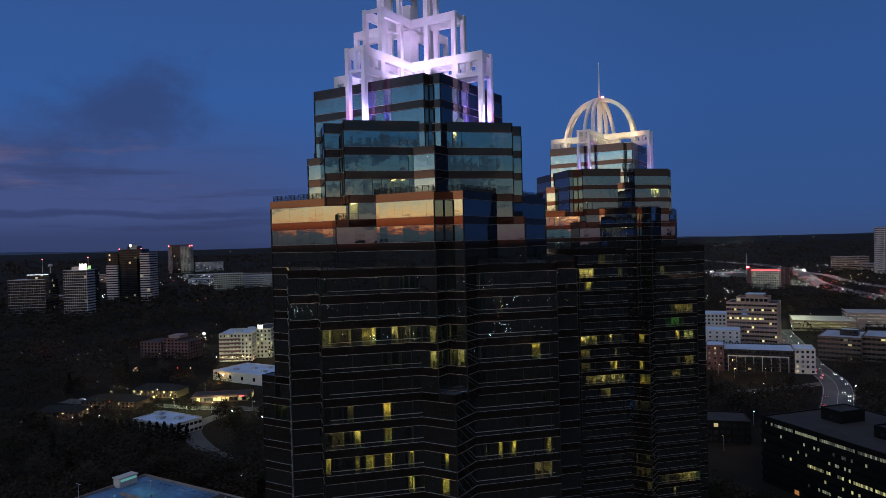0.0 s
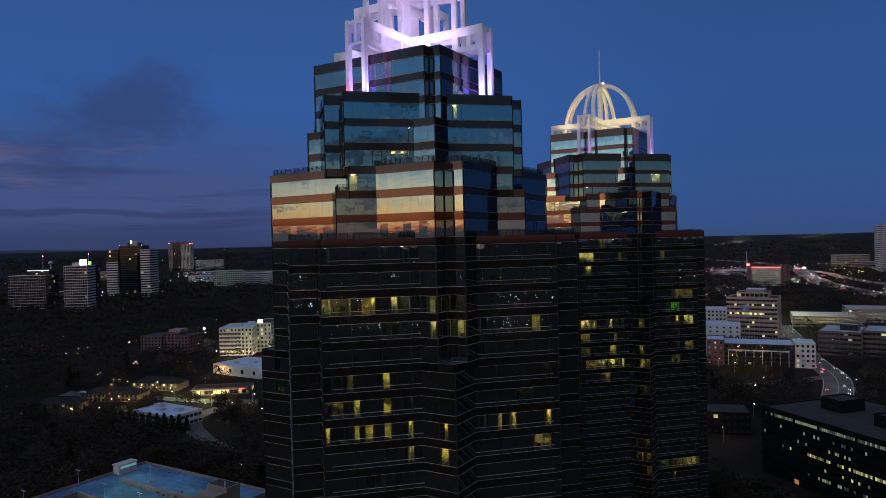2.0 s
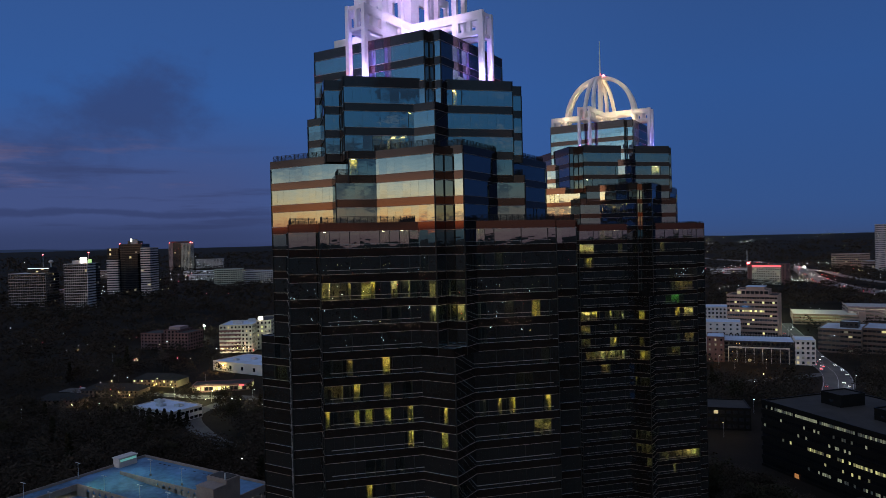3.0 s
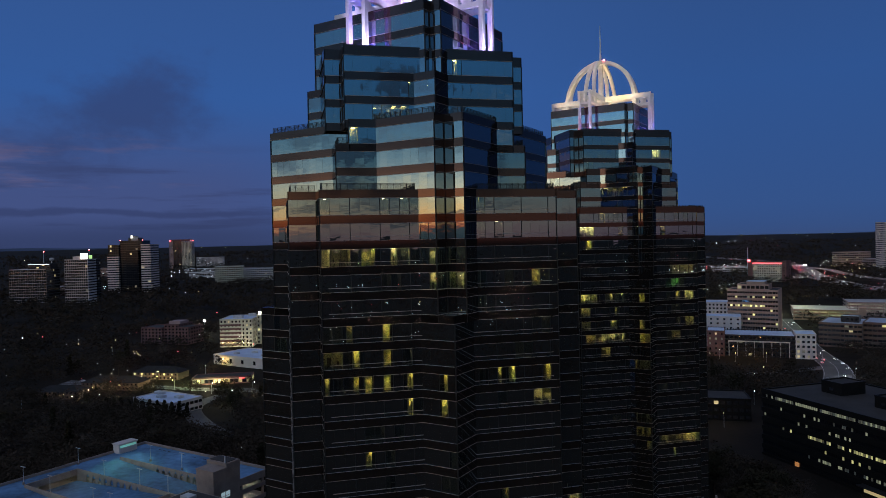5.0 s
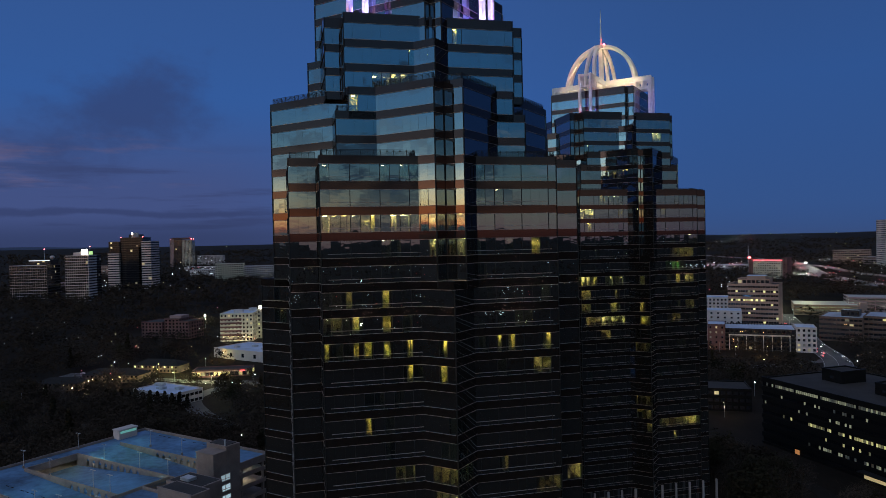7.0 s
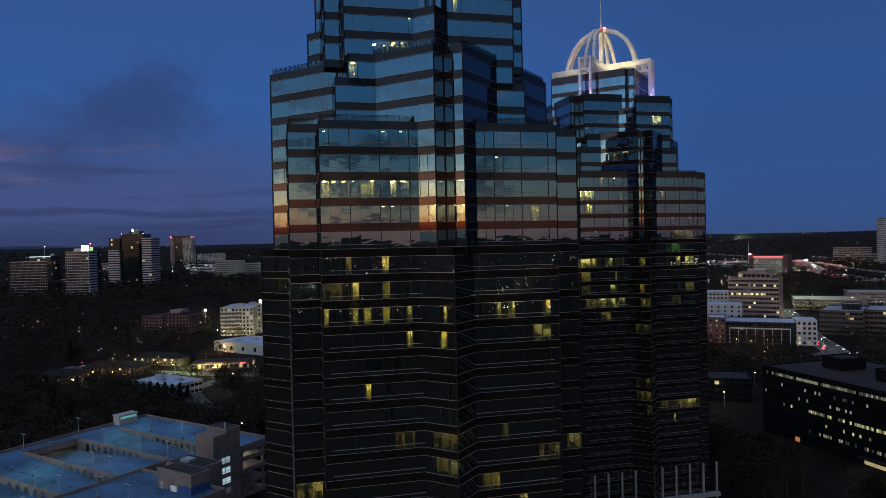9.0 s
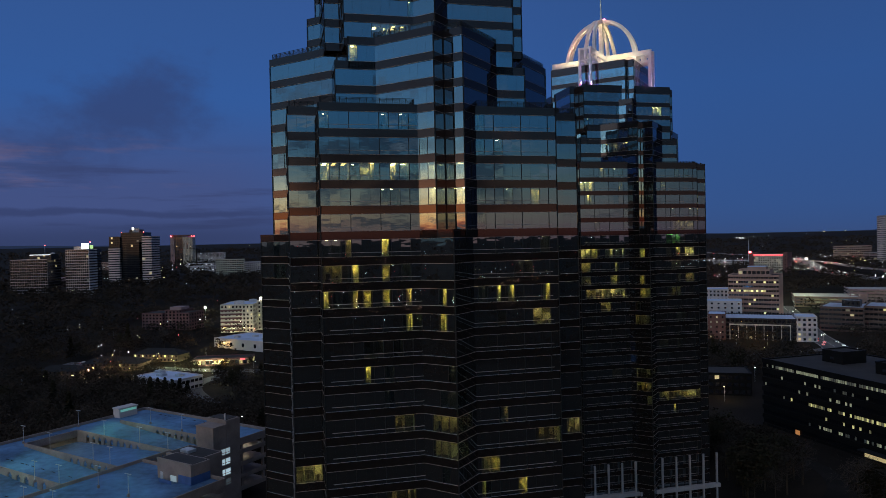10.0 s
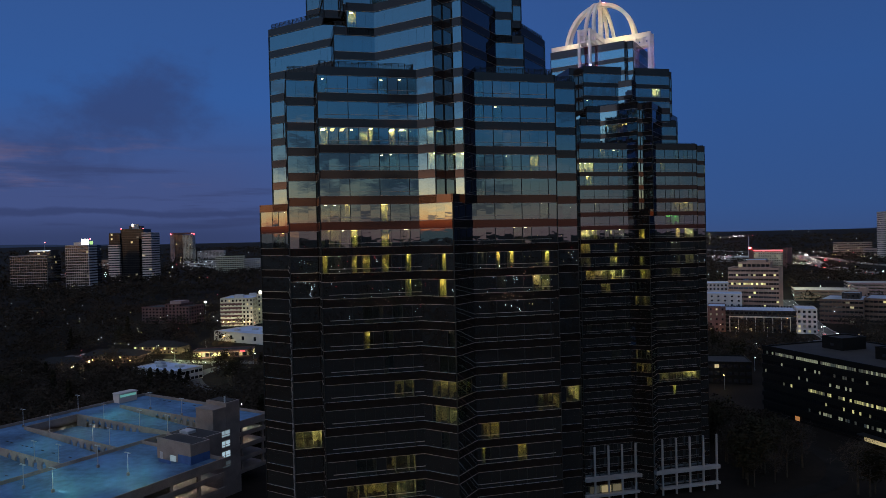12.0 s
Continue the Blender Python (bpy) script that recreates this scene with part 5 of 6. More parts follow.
volume(b, 27.05, 42, -3, 22, 0, 20, WHITE_WALL, PALE_ROOF, 5, 4.2, (0.5, 0.5), "fl", 0.12)
volume(b, -41, -27.05, -4, 22, 0, 21, BRICK_WALL, PALE_ROOF, 5, 4.2, (0.3, 0.4), "fl", 0.2, WIN_WARM)
for j in range(22):
    part("roof_vent", box(-25 + j * 2.4, -24.2 + j * 2.4, 33.6, 34.6, 17.62, 19.2), [RUBBER], b)
for j in range(8):
    part("balcony_post", box(-24 + j * 6.6, -23.5 + j * 6.6, -2.4, -1.9, 0, 12.4), [WHITE_WALL], b, "white balcony post")
part("balcony_beam", box(-24.2, 23.0, -2.6, -1.7, 12.403, 13.4), [WHITE_WALL], b, "white balcony beam")
b = building("white_block", "plain white apartment block behind the row", 252, 628, -22, (34, 26), "apartments")
volume(b, -17, 17, 0, 26, 0, 27, WHITE_WALL, PALE_ROOF, 7, 5.5, (0.3, 0.4), "fl", 0.05)
b = building("pale_block", "pale apartment block with a light roof", 285, 745, -22, (46, 30), "apartments")
volume(b, -23, 23, 0, 30, 0, 24, WHITE_WALL, PALE_ROOF, 6, 4.0, (0.5, 0.5), "fl", 0.1)
b = building("tan_office", "tan stepped office tower with lit floors", 293, 655, -32, (44, 36))
volume(b, -22, 22, 0, 34, 0, 46, TAN_WALL, DARK_ROOF, 11, 2.2, (0.86, 0.42), "fl", 0.03, WIN_YELLOW, band=True, rows={7: (0.05, 0.75, 0.8), 9: (0.1, 1, 0.25), 3: (0, 0.9, 0.15), 2: (0, 0.9, 0.3), 1: (0, 1, 0.3), 5: (0, 1, 0.08)})
volume(b, -14, 14, 5, 28, 46.2, 51, TAN_WALL, DARK_ROOF, 1, 4, (0.8, 0.6), "f", 0.1)
part("penthouse", box(-6, 10, 8, 24, 51.2, 54), [TAN_WALL], b)
part("penthouse_roof", box(-6.3, 10.3, 7.7, 24.3, 54.003, 54.4), [PALE_ROOF], b)
b = building("red_band_hotel", "cream hotel with a red neon band under its roof", 540, 1150, -40, (62, 30), "hotel")
volume(b, -23, 23, 0, 26, 0, 31, CREAM_WALL, DARK_ROOF, 8, 3.6, (0.55, 0.5), "fl", 0.12)
volume(b, 23.05, 30, -2, 28, 0, 34, BRICK_WALL, DARK_ROOF, 8, 8, (0.2, 0.2), "fr", 0.0)
volume(b, -30, -23.05, -2, 28, 0, 34, BRICK_WALL, DARK_ROOF, 8, 8, (0.2, 0.2), "f", 0.0)
part("neon_band", box(-23, 23, -0.5, -0.11, 29.6, 31.2), [NEON_RED], b, "glowing red neon band")
part("roof_sign", box(-30, -26, -3, -2.2, 34, 36.6), [LAMP_RED], b, "red glowing rooftop sign")


LAMP_YELLOW = material("yellow_green_garage_lamp", (0.8, 0.8, 0.5), 0.5, emit=(0.85, 0.95, 0.45), power=40.0)


def open_garage(name, label, x, y, turn, w, d, levels, mat, lamp):
    b = building(name, label, x, y, turn, (w, d), "parking garage")
    for k in range(levels + 1):
        z = k * 3.4
        part("floor_slab", box(-w / 2, w / 2, 0, d, z - 0.4, z), [PILASTER if k == levels else CONC], b)
        for a in ((-w / 2, w / 2, -0.3, 0.0), (-w / 2 - 0.3, -w / 2, 0, d)):
            part("parapet", box(*a, z - 0.6, z + 1.1), [mat], b)
        if k < levels:
            for j in range(int(w / 8)):
                part("column", box(-w / 2 + j * 8 + 0.2, -w / 2 + j * 8 + 0.9, 0.3, 1.0, z + 0.002, z + 2.98), [mat], b)
                for y in (8.0, 17.0):
                    part("ceiling_lamp", box(-w / 2 + j * 8 + 2.5, -w / 2 + j * 8 + 5.5, y, y + 0.4, z + 2.7, z + 2.9), [lamp], b)
    part("stair_tower", box(w / 2, w / 2 + 6, 0, 8, 0, levels * 3.4 + 4), [mat], b)


open_garage("pale_garage", "pale concrete parking garage with lit levels", 410, 740, -24, 62, 58, 3, TAN_WALL, LAMP_YELLOW)
open_garage("pink_garage", "pink precast parking garage with white lit levels", 476, 742, -24, 70, 50, 4, PINK_WALL, LAMP_WHITE)
b = building("blue_roofed_office", "low office wings with pale blue roofs and strip windows", 352, 600, -38, (96, 44))
volume(b, -23, 10, 0, 48, 0, 20.5, BROWN_WALL, BLUE_ROOF, 5, 3.4, (0.9, 0.42), "fl", 0.08, WIN_WARM, band=True)
volume(b, 10.05, 62, 8, 52, 0, 21.5, BROWN_WALL, BLUE_ROOF, 5, 3.4, (0.9, 0.42), "fl", 0.12, WIN_YELLOW, band=True)
volume(b, -8, 6, 14, 28, 20.7, 25.5, GLASS_WALL, BLUE_ROOF, 1, 4, (0.5, 0.5), "f", 0.0)
volume(b, 34, 54, 18, 36, 21.7, 26.5, GLASS_WALL, BLUE_ROOF, 1, 4, (0.5, 0.5), "f", 0.0)
b = building("pale_grid_tower", "tall pale gridded office tower", 929, 1400, -6, (56, 40))
volume(b, -28, 28, 0, 40, 0, 95, ROSE_WALL, DARK_ROOF, 22, 4.6, (0.62, 0.5), "fl", 0.03)
for x, y, w, h, turn, mat, lm in ((930, 1560, 70, 30, -8, TAN_WALL, WIN_WARM), (968, 1500, 80, 16, -8, PINK_WALL, WIN_WARM), (600, 1440, 76, 9, -20, WHITE_WALL, WIN_COOL)):
    b = building("low_office", "pale low office block with rows of windows", x, y, turn, (w, 30), group="far low offices")
    volume(b, -w / 2, w / 2, 0, 30, 0, h, mat, BLUE_ROOF, max(2, round(h / 5)), 4.5, (0.8, 0.42), "fl", 0.08, lm)
b = building("billboard", "white lit roadside billboard on a post", 787, 1500, -25, (16, 4), "billboard")
part("post", box(-0.4, 0.4, 0, 1, 0, 5), [POLE], b)
part("panel", box(-3, 3, -0.5, 0, 5, 9), [material("white_lit_sign")], b, "plain glowing white panel")
b = building("blue_sign_post", "blue glowing sign on a post", 205, 560, -20, (8, 3), "sign")
part("post", box(-0.3, 0.3, 0.1, 0.6, 0, 24), [POLE], b)
part("panel", box(-2.2, 2.2, -0.3, 0.05, 24, 31), [SIGN_BLUE], b, "plain blue glowing panel")
b = building("water_tower", "pale water tower on a stem", -1110, 1950, 0, (16, 16), "water tower")
bm = bmesh.new()
bmesh.ops.create_uvsphere(bm, u_segments=16, v_segments=10, radius=6.5, matrix=Matrix.Translation((0, 0, 44)) @ Matrix.Diagonal((1, 1, 0.75, 1)))
part("tank", bm, [WHITE_WALL], b)
bm = bmesh.new()
bmesh.ops.create_cone(bm, segments=12, radius1=2, radius2=1.5, depth=40, cap_ends=True, matrix=Matrix.Translation((0, 0, 20)))
part("stem", bm, [WHITE_WALL], b)
for x, y, h in ((-720, 1400, 75), (-900, 1550, 70), (596, 1350, 52)):
    b = building("radio_mast", "thin radio mast with red lamps", x, y, 0, (4, 4), "mast")
    bm = bmesh.new()
    bmesh.ops.create_cone(bm, segments=6, radius1=1.2, radius2=0.35, depth=h, cap_ends=True, matrix=Matrix.Translation((0, 0, h / 2)))
    part("pole", bm, [POLE], b)
    if h > 60:
        part("obstruction_lamp", lamp_ball(1.1), [LAMP_RED], b).location = (0, 0, h + 1)

# the second tower's pale colonnade at its foot
for a, z in ((0, 0),):
    frame_m = pose(0, 0, 0, 0, 0, 45)
    for i in range(5):
        for m0, m1, n0 in ((-18.1, -3.85, 25.9), (5.5, 25.5, 26.4)):
            m = m0 + (m1 - m0) * i / (3 if m0 < 0 else 4)
            if m <= m1 + 0.1:
                part("pilaster", box(m - 0.26, m + 0.26, -n0 - 0.3, -n0 + 0.25, 0, 17.8 if m0 < 0 else 18.2), [PILASTER], queen, "pale concrete pilaster").matrix_basis = frame_m
    for z0, z1 in ((6.9, 8.1), (1.8, 2.6)):
        for m0, m1, n0 in ((-21.2, -2.6, 25.9), (5.0, 26.5, 26.4)):
            part("beam", box(m0, m1, -n0 - 0.6, -n0 + 0.9, z0, z1), [PILASTER], queen, "pale concrete beam").matrix_basis = frame_m
    part("beam", box(-2.6, 5.0, -27.0, -26.2, 6.9, 8.1), [PILASTER], queen).matrix_basis = frame_m
    for m in (-18, -14, -10, 0.5):
        part("lit_window", box(m - 1.6, m + 1.6, -25.5, -25.3, 2.9, 5.0), [WIN_WARM], queen, "lit lobby window").matrix_basis = frame_m


# roads
def road(name, label, pts, width, lift=0.25, mat=None, walls=False, marked=True):
    """A strip of road along a smooth line, over the ground."""
    line = []
    for i in range(len(pts) - 1):
        p0, p1, p2, p3 = (Vector(pts[max(0, min(len(pts) - 1, i + k))]) for k in (-1, 0, 1, 2))
        for s in range(8):
            t = s / 8
            line.append(0.5 * (2 * p1 + (p2 - p0) * t + (2 * p0 - 5 * p1 + 4 * p2 - p3) * t * t + (3 * p1 - p0 - 3 * p2 + p3) * t ** 3))
    line.append(Vector(pts[-1]))
    bm, marks, rail = bmesh.new(), bmesh.new(), bmesh.new()
    rows = []
    for i, c in enumerate(line):
        d = (line[min(i + 1, len(line) - 1)] - line[max(0, i - 1)]).normalized()
        nrm = Vector((-d.y, d.x))
        z = ground_height(c.x, c.y) + lift
        rows.append((c, nrm, z))
        keep_clear(c.x, c.y, width / 2 + 6)
    for (c0, n0, z0), (c1, n1, z1) in zip(rows, rows[1:]):
        def quad(b, o0, o1, dz):
            b.faces.new([b.verts.new((*(c + n * o), z + dz)) for c, n, o, z in ((c0, n0, o0, z0), (c0, n0, o1, z0), (c1, n1, o1, z1), (c1, n1, o0, z1))])
        quad(bm, -width / 2, width / 2, 0)
        for o in (-width / 2 + 0.6, -0.1, width / 2 - 0.8) if marked else ():
            quad(marks, o, o + 0.2, 0.02)
        if walls:
            for o in (-width / 2, width / 2):
                a, b2 = Vector((*(c0 + n0 * o), z0)), Vector((*(c1 + n1 * o), z1))
                add_beam(rail, a + Vector((0, 0, 0.5)), b2 + Vector((0, 0, 0.5)), 0.4, 1.0)
    bmesh.ops.recalc_face_normals(bm, faces=bm.faces)
    o = part(name, bm, [mat or ASPHALT], None, label, "structure")
    if marked:
        part("road_marking", marks, [PAINT], o)
    if walls:
        part("barrier", rail, [CONC], o)
    return rows


HIGHWAY = road("road_highway", "wide highway with evening traffic", [(760, 520), (660, 760), (609, 947), (622, 1090), (672, 1250), (746, 1420), (818, 1620), (860, 1900), (800, 2300)], 34, 1.0, ROAD_CONC, True)
RAMP = road("road_ramp", "grey elevated slip road with barriers", [(900, 800), (740, 900), (668, 1010), (690, 1180), (735, 1330), (728, 1480), (640, 1560), (520, 1600)], 14, 7.0, ROAD_CONC, True)
AVENUE = road("road_avenue", "dark avenue with a few cars", [(372, 760), (350, 690), (322, 610), (300, 530), (268, 470), (232, 415), (196, 362)], 20, 0.25, PAVE)
SIDE = road("road_side_street", "short side street under orange lamps", [(205, 508), (232, 512), (262, 519), (292, 528)], 10, 0.24, PAVE, marked=False)
for x, y in ((222, 513), (246, 518), (268, 523)):
    flood("street_light", "POINT", (x, y, 7), (x, y, 0), 1500, (1.0, 0.50, 0.16), 0.3)
STREET = road("road_street", "lamp-lit street past the shops", [(-60, 470), (-110, 495), (-150, 512), (-188, 520), (-230, 532), (-300, 540)], 15, 0.2, PAVE)
flood("deck_light", "POINT", (398, 778, 40), (398, 778, 0), 30000, (0.9, 1.0, 0.6), 0.4)
LANE = road("road_lane", "narrow lane between the trees", [(-150, 512), (-172, 470), (-150, 420), (-120, 380)], 12, 0.5, PAVE, marked=False)
DRIVE = road("road_drive", "curved drive before the tower", [(60, 190), (100, 215), (130, 232), (142, 262), (128, 300), (110, 340)], 7, 0.2, WORN_ASPHALT, marked=False)
for x, y in ((-140, 500), (-175, 505), (-205, 522), (-148, 470), (-120, 455)):
    flood("street_light", "POINT", (x, y, ground_height(x, y) + 8), (x, y, 0), 1500, (1.0, 0.86, 0.55), 0.3)
b = building("flood_mast", "tall mast with a glaring white lamp", -267, 764, 0, (3, 3), "street lamp")
part("pole", box(-0.15, 0.15, -0.15, 0.15, 0, 13.2), [POLE], b)
part("lamp_head", lamp_ball(1.1, 10), [LAMP_WHITE], b, "glaring white lamp").location = (0, 0, 13.9)
flood("street_light", "POINT", (-264, 754, 17), (-267, 762, 0), 9000, (0.9, 1.0, 0.75), 0.4)
for x, y in ((235, 560), (228, 575), (258, 556)):
    flood("street_light", "POINT", (x, y, 5), (x, y, 0), 900, (1.0, 0.55, 0.2), 0.3)
for x, y in ((335, 655), (308, 575), (290, 490)):
    flood("street_light", "POINT", (x, y, ground_height(x, y) + 9), (x, y, 0), 2600, (0.9, 0.95, 1.0), 0.3)
flood("drive_light", "POINT", (150, 372, 6), (150, 372, 0), 700, (1.0, 0.7, 0.35), 0.3)

# ---- cars ----
def car(name, label, paint):
    t = thing(name, label, "car", group="cars on the roads")
    bm = bmesh.new()
    prof = [(-2.2, 0.35), (2.2, 0.35), (2.25, 0.75), (1.25, 0.92), (0.55, 1.42), (-1.15, 1.45), (-1.85, 0.98), (-2.25, 0.9)]
    lo = [bm.verts.new((x, -0.86, z)) for x, z in prof]
    hi = [bm.verts.new((x, 0.86, z)) for x, z in prof]
    bm.faces.new(lo), bm.faces.new(hi[::-1])
    for i in range(len(prof)):
        j = (i + 1) % len(prof)
        bm.faces.new((lo[j], lo[i], hi[i], hi[j]))
    bmesh.ops.recalc_face_normals(bm, faces=bm.faces)
    part("body", bm, [paint], t)
    for x in (-1.4, 1.4):
        for s in (-1, 1):
            w = bmesh.new()
            bmesh.ops.create_cone(w, segments=10, radius1=0.34, radius2=0.34, depth=0.2, cap_ends=True, matrix=pose(x, s * 0.8, 0.34, 90))
            part("wheel", w, [RUBBER], t)
    for s in (-1, 1):
        part("headlight", box(2.2, 2.32, s * 0.62 - 0.2, s * 0.62 + 0.2, 0.55, 0.8), [CAR_WHITE], t, "glowing white headlight")
        part("tail_light", box(-2.32, -2.2, s * 0.62 - 0.22, s * 0.62 + 0.22, 0.62, 0.88), [CAR_RED], t, "glowing red tail light")
    return t


paints = [material("car_paint_grey", (0.10, 0.10, 0.11), 0.3, 0.5), material("car_paint_white", (0.6, 0.6, 0.6), 0.3), material("car_paint_dark", (0.02, 0.02, 0.025), 0.3, 0.3)]
kinds = [car("car", lab, p) for lab, p in (("grey saloon car with its lamps on", paints[0]), ("white saloon car with its lamps on", paints[1]), ("dark saloon car with its lamps on", paints[2]))]
used = set()
rnd = random.Random(11)


def put_car(c, n, z, along, offset):
    k = rnd.randrange(3)
    d = Vector((n.y, -n.x)) * (1 if along else -1)
    v = c + n * offset
    m = Matrix.Translation((v.x, v.y, z + 0.03)) @ pose(0, 0, 0, 0, 0, math.degrees(math.atan2(d.y, d.x)))
    if k in used:
        copy_thing(kinds[k], m)
    else:
        used.add(k)
        kinds[k].matrix_basis = m


for rows, lanes, every in ((HIGHWAY, (-13, -9, -5, 5, 9, 13), 1), (RAMP, (-3, 3), 3), (AVENUE, (-7, -3.5, 3.5, 7), 2), (STREET, (-3, 3), 9), (LANE, (-3,), 12)):
    for i in range(2, len(rows) - 1):
        c, n, z = rows[i]
        for lane in lanes:
            if rnd.random() < (0.4 if every == 1 else 0.30 / every):
                put_car(c + Vector((n.y, -n.x)) * rnd.uniform(-12, 12), n, z, lane > 0, lane)

# ---- street lamps ----
def street_lamp(label, glow, h):
    t = thing("street_lamp", label, "street lamp", group="street lamps")
    bm = bmesh.new()
    bmesh.ops.create_cone(bm, segments=6, radius1=0.12, radius2=0.07, depth=h, cap_ends=True, matrix=Matrix.Translation((0, 0, h / 2)))
    part("pole", bm, [POLE], t)
    part("arm", box(0, 1.4, -0.05, 0.05, h - 0.1, h), [POLE], t)
    part("lamp_head", mesh_of(lamp_ball(0.24, 8), "lamp_head", [glow]), None, t, "glowing lamp head").location = (1.4, 0, h - 0.25)
    return t


lampkinds = [street_lamp("street lamp with a white glowing head", LAMP_WHITE, 9), street_lamp("street lamp with an orange glowing head", LAMP_WARM, 8), street_lamp("street lamp with a pale green glowing head", LAMP_TEAL, 9)]
placed = []
for x, y, k in ((-140, 497, 0), (-172, 503, 1), (-205, 518, 1), (-148, 472, 2), (-122, 452, 0), (-267, 765, 0), (-230, 545, 1), (-262, 540, 1), (-196, 560, 2), (-100, 330, 0), (-128, 360, 1),
                (235, 558, 1), (228, 573, 1), (258, 553, 1), (312, 600, 0), (296, 540, 0), (286, 480, 0), (150, 372, 1), (172, 392, 0), (188, 420, 2),
                (330, 640, 0), (345, 690, 0), (372, 735, 2), (-310, 640, 1), (-350, 700, 0), (-60, 420, 1), (-90, 480, 0), (210, 470, 0), (232, 500, 1), (-238, 470, 0), (-280, 452, 2), (-330, 480, 0)):
    m = Matrix.Translation((x, y, ground_height(x, y))) @ pose(0, 0, 0, 0, 0, rnd.uniform(0, 360))
    if k in placed:
        copy_thing(lampkinds[k], m)
    else:
        placed.append(k)
        lampkinds[k].matrix_basis = m

# lights too far off to count: houses, streets and car parks as small glowing dots
for name, mat, count, seed, spots_ in (("distant_white_lights", LAMP_WHITE, 760, 3, None), ("distant_warm_lights", LAMP_WARM, 580, 4, None), ("distant_red_lights", LAMP_RED, 260, 6, None)):
    r = random.Random(seed)
    bm = bmesh.new()
    clusters = [(r.uniform(-1.0, 1.0) * math.pi, r.uniform(650, 3000)) for _ in range(34)] + [(math.atan2(x, y), math.hypot(x, y)) for x, y in ((-620, 1700), (-500, 1500), (560, 1050), (620, 1150), (700, 1450), (1500, 3200), (900, 2900), (1150, 3600), (335, 830), (335, 830), (380, 930), (640, 1200), (640, 1200), (720, 1320), (560, 1300), (1250, 3000), (-620, 1620), (-560, 1560), (-600, 1400), (-640, 1180), (-640, 1180), (-330, 640), (-380, 720), (-420, 1150), (-250, 520), (-300, 600), (-230, 640))]
    clusters += [(math.atan2(0.46, -0.89) + r.uniform(-0.3, 0.3), r.uniform(520, 1500)) for _ in range(7)] * 2 + [(math.atan2(-0.89, -0.46) + r.uniform(-0.25, 0.25), r.uniform(500, 1400)) for _ in range(6)] * 2
    for _ in range(count):
        if r.random() < 0.7:
            a, d = r.choice(clusters)
            d += r.gauss(0, 45)
            a += r.gauss(0, 45) / d
        else:
            a, d = r.uniform(-math.pi, math.pi), r.uniform(450, 3300)
        x, y = d * math.sin(a), d * math.cos(a)
        if abs(x - 26) < 120 and 60 < y < 330 or d < 380:
            continue
        if y > 0 and d > 1500 and r.random() < 0.45:
            continue
        size = r.uniform(0.12, 0.34) * (0.45 + d / 1700)
        z = ground_height(x, y) + r.uniform(4, 16) * (0.6 + d / 2500)
        if d > 900:
            size *= 0.72
        if y < 0:
            size, z = size * 1.2, z + 16
        c = Vector((x, y, z))
        tip = [bm.verts.new(c + Vector(v) * size) for v in ((1, 0, 0), (0, 1, 0), (-1, 0, 0), (0, -1, 0), (0, 0, 1), (0, 0, -1))]
        for i in range(4):
            j = (i + 1) % 4
            bm.faces.new((tip[i], tip[j], tip[4])), bm.faces.new((tip[j], tip[i], tip[5]))
    part(name, bm, [mat], None, "far scattered street and window lights", "stuff")
    bpy.data.objects[name]["category"] = "lights"

# car parks and avenues behind the flight, seen in the mirror glass
for name, mat, count, seed in (("car_park_white_lights", LAMP_WHITE, 520, 61), ("car_park_red_lights", CAR_RED, 60, 62), ("car_park_warm_lights", LAMP_WARM, 90, 63)):
    r = random.Random(seed)
    bm = bmesh.new()
    parks = [(r.choice((2.65, 2.65, -2.05)) + r.uniform(-0.24, 0.24), r.uniform(420, 1500), r.uniform(15, 70), r.uniform(0, 3.1)) for _ in range(26)]
    for _ in range(count):
        a, d, spread, way = r.choice(parks)
        off, side = r.gauss(0, spread), r.gauss(0, spread * 0.3)
        x = d * math.sin(a) + off * math.cos(way) - side * math.sin(way)
        y = d * math.cos(a) + off * math.sin(way) + side * math.cos(way)
        size = r.uniform(0.12, 0.34)
        c = Vector((x, y, ground_height(x, y) + r.uniform(17, 22)))
        tip = [bm.verts.new(c + Vector(v) * size) for v in ((1, 0, 0), (0, 1, 0), (-1, 0, 0), (0, -1, 0), (0, 0, 1), (0, 0, -1))]
        for i in range(4):
            j = (i + 1) % 4
            bm.faces.new((tip[i], tip[j], tip[4])), bm.faces.new((tip[j], tip[i], tip[5]))
    part(name, bm, [mat], None, "far scattered street and car-park lights", "stuff")
    bpy.data.objects[name]["category"] = "lights"

# car parks and far streets as rows of small lamps
def lamp_row(bm, r, x0, y0, x1, y1, n, size, spread):
    for i in range(n):
        f = (i + r.uniform(-0.4, 0.4)) / max(1, n - 1)
        x, y = x0 + (x1 - x0) * f + r.gauss(0, spread), y0 + (y1 - y0) * f + r.gauss(0, spread)
        c, k = Vector((x, y, ground_height(x, y) + r.uniform(7, 12))), size * r.uniform(0.35, 0.95)
        tip = [bm.verts.new(c + Vector(v) * k) for v in ((1, 0, 0), (0, 1, 0), (-1, 0, 0), (0, -1, 0), (0, 0, 1), (0, 0, -1))]
        for j in range(4):
            m = (j + 1) % 4
            bm.faces.new((tip[j], tip[m], tip[4])), bm.faces.new((tip[m], tip[j], tip[5]))


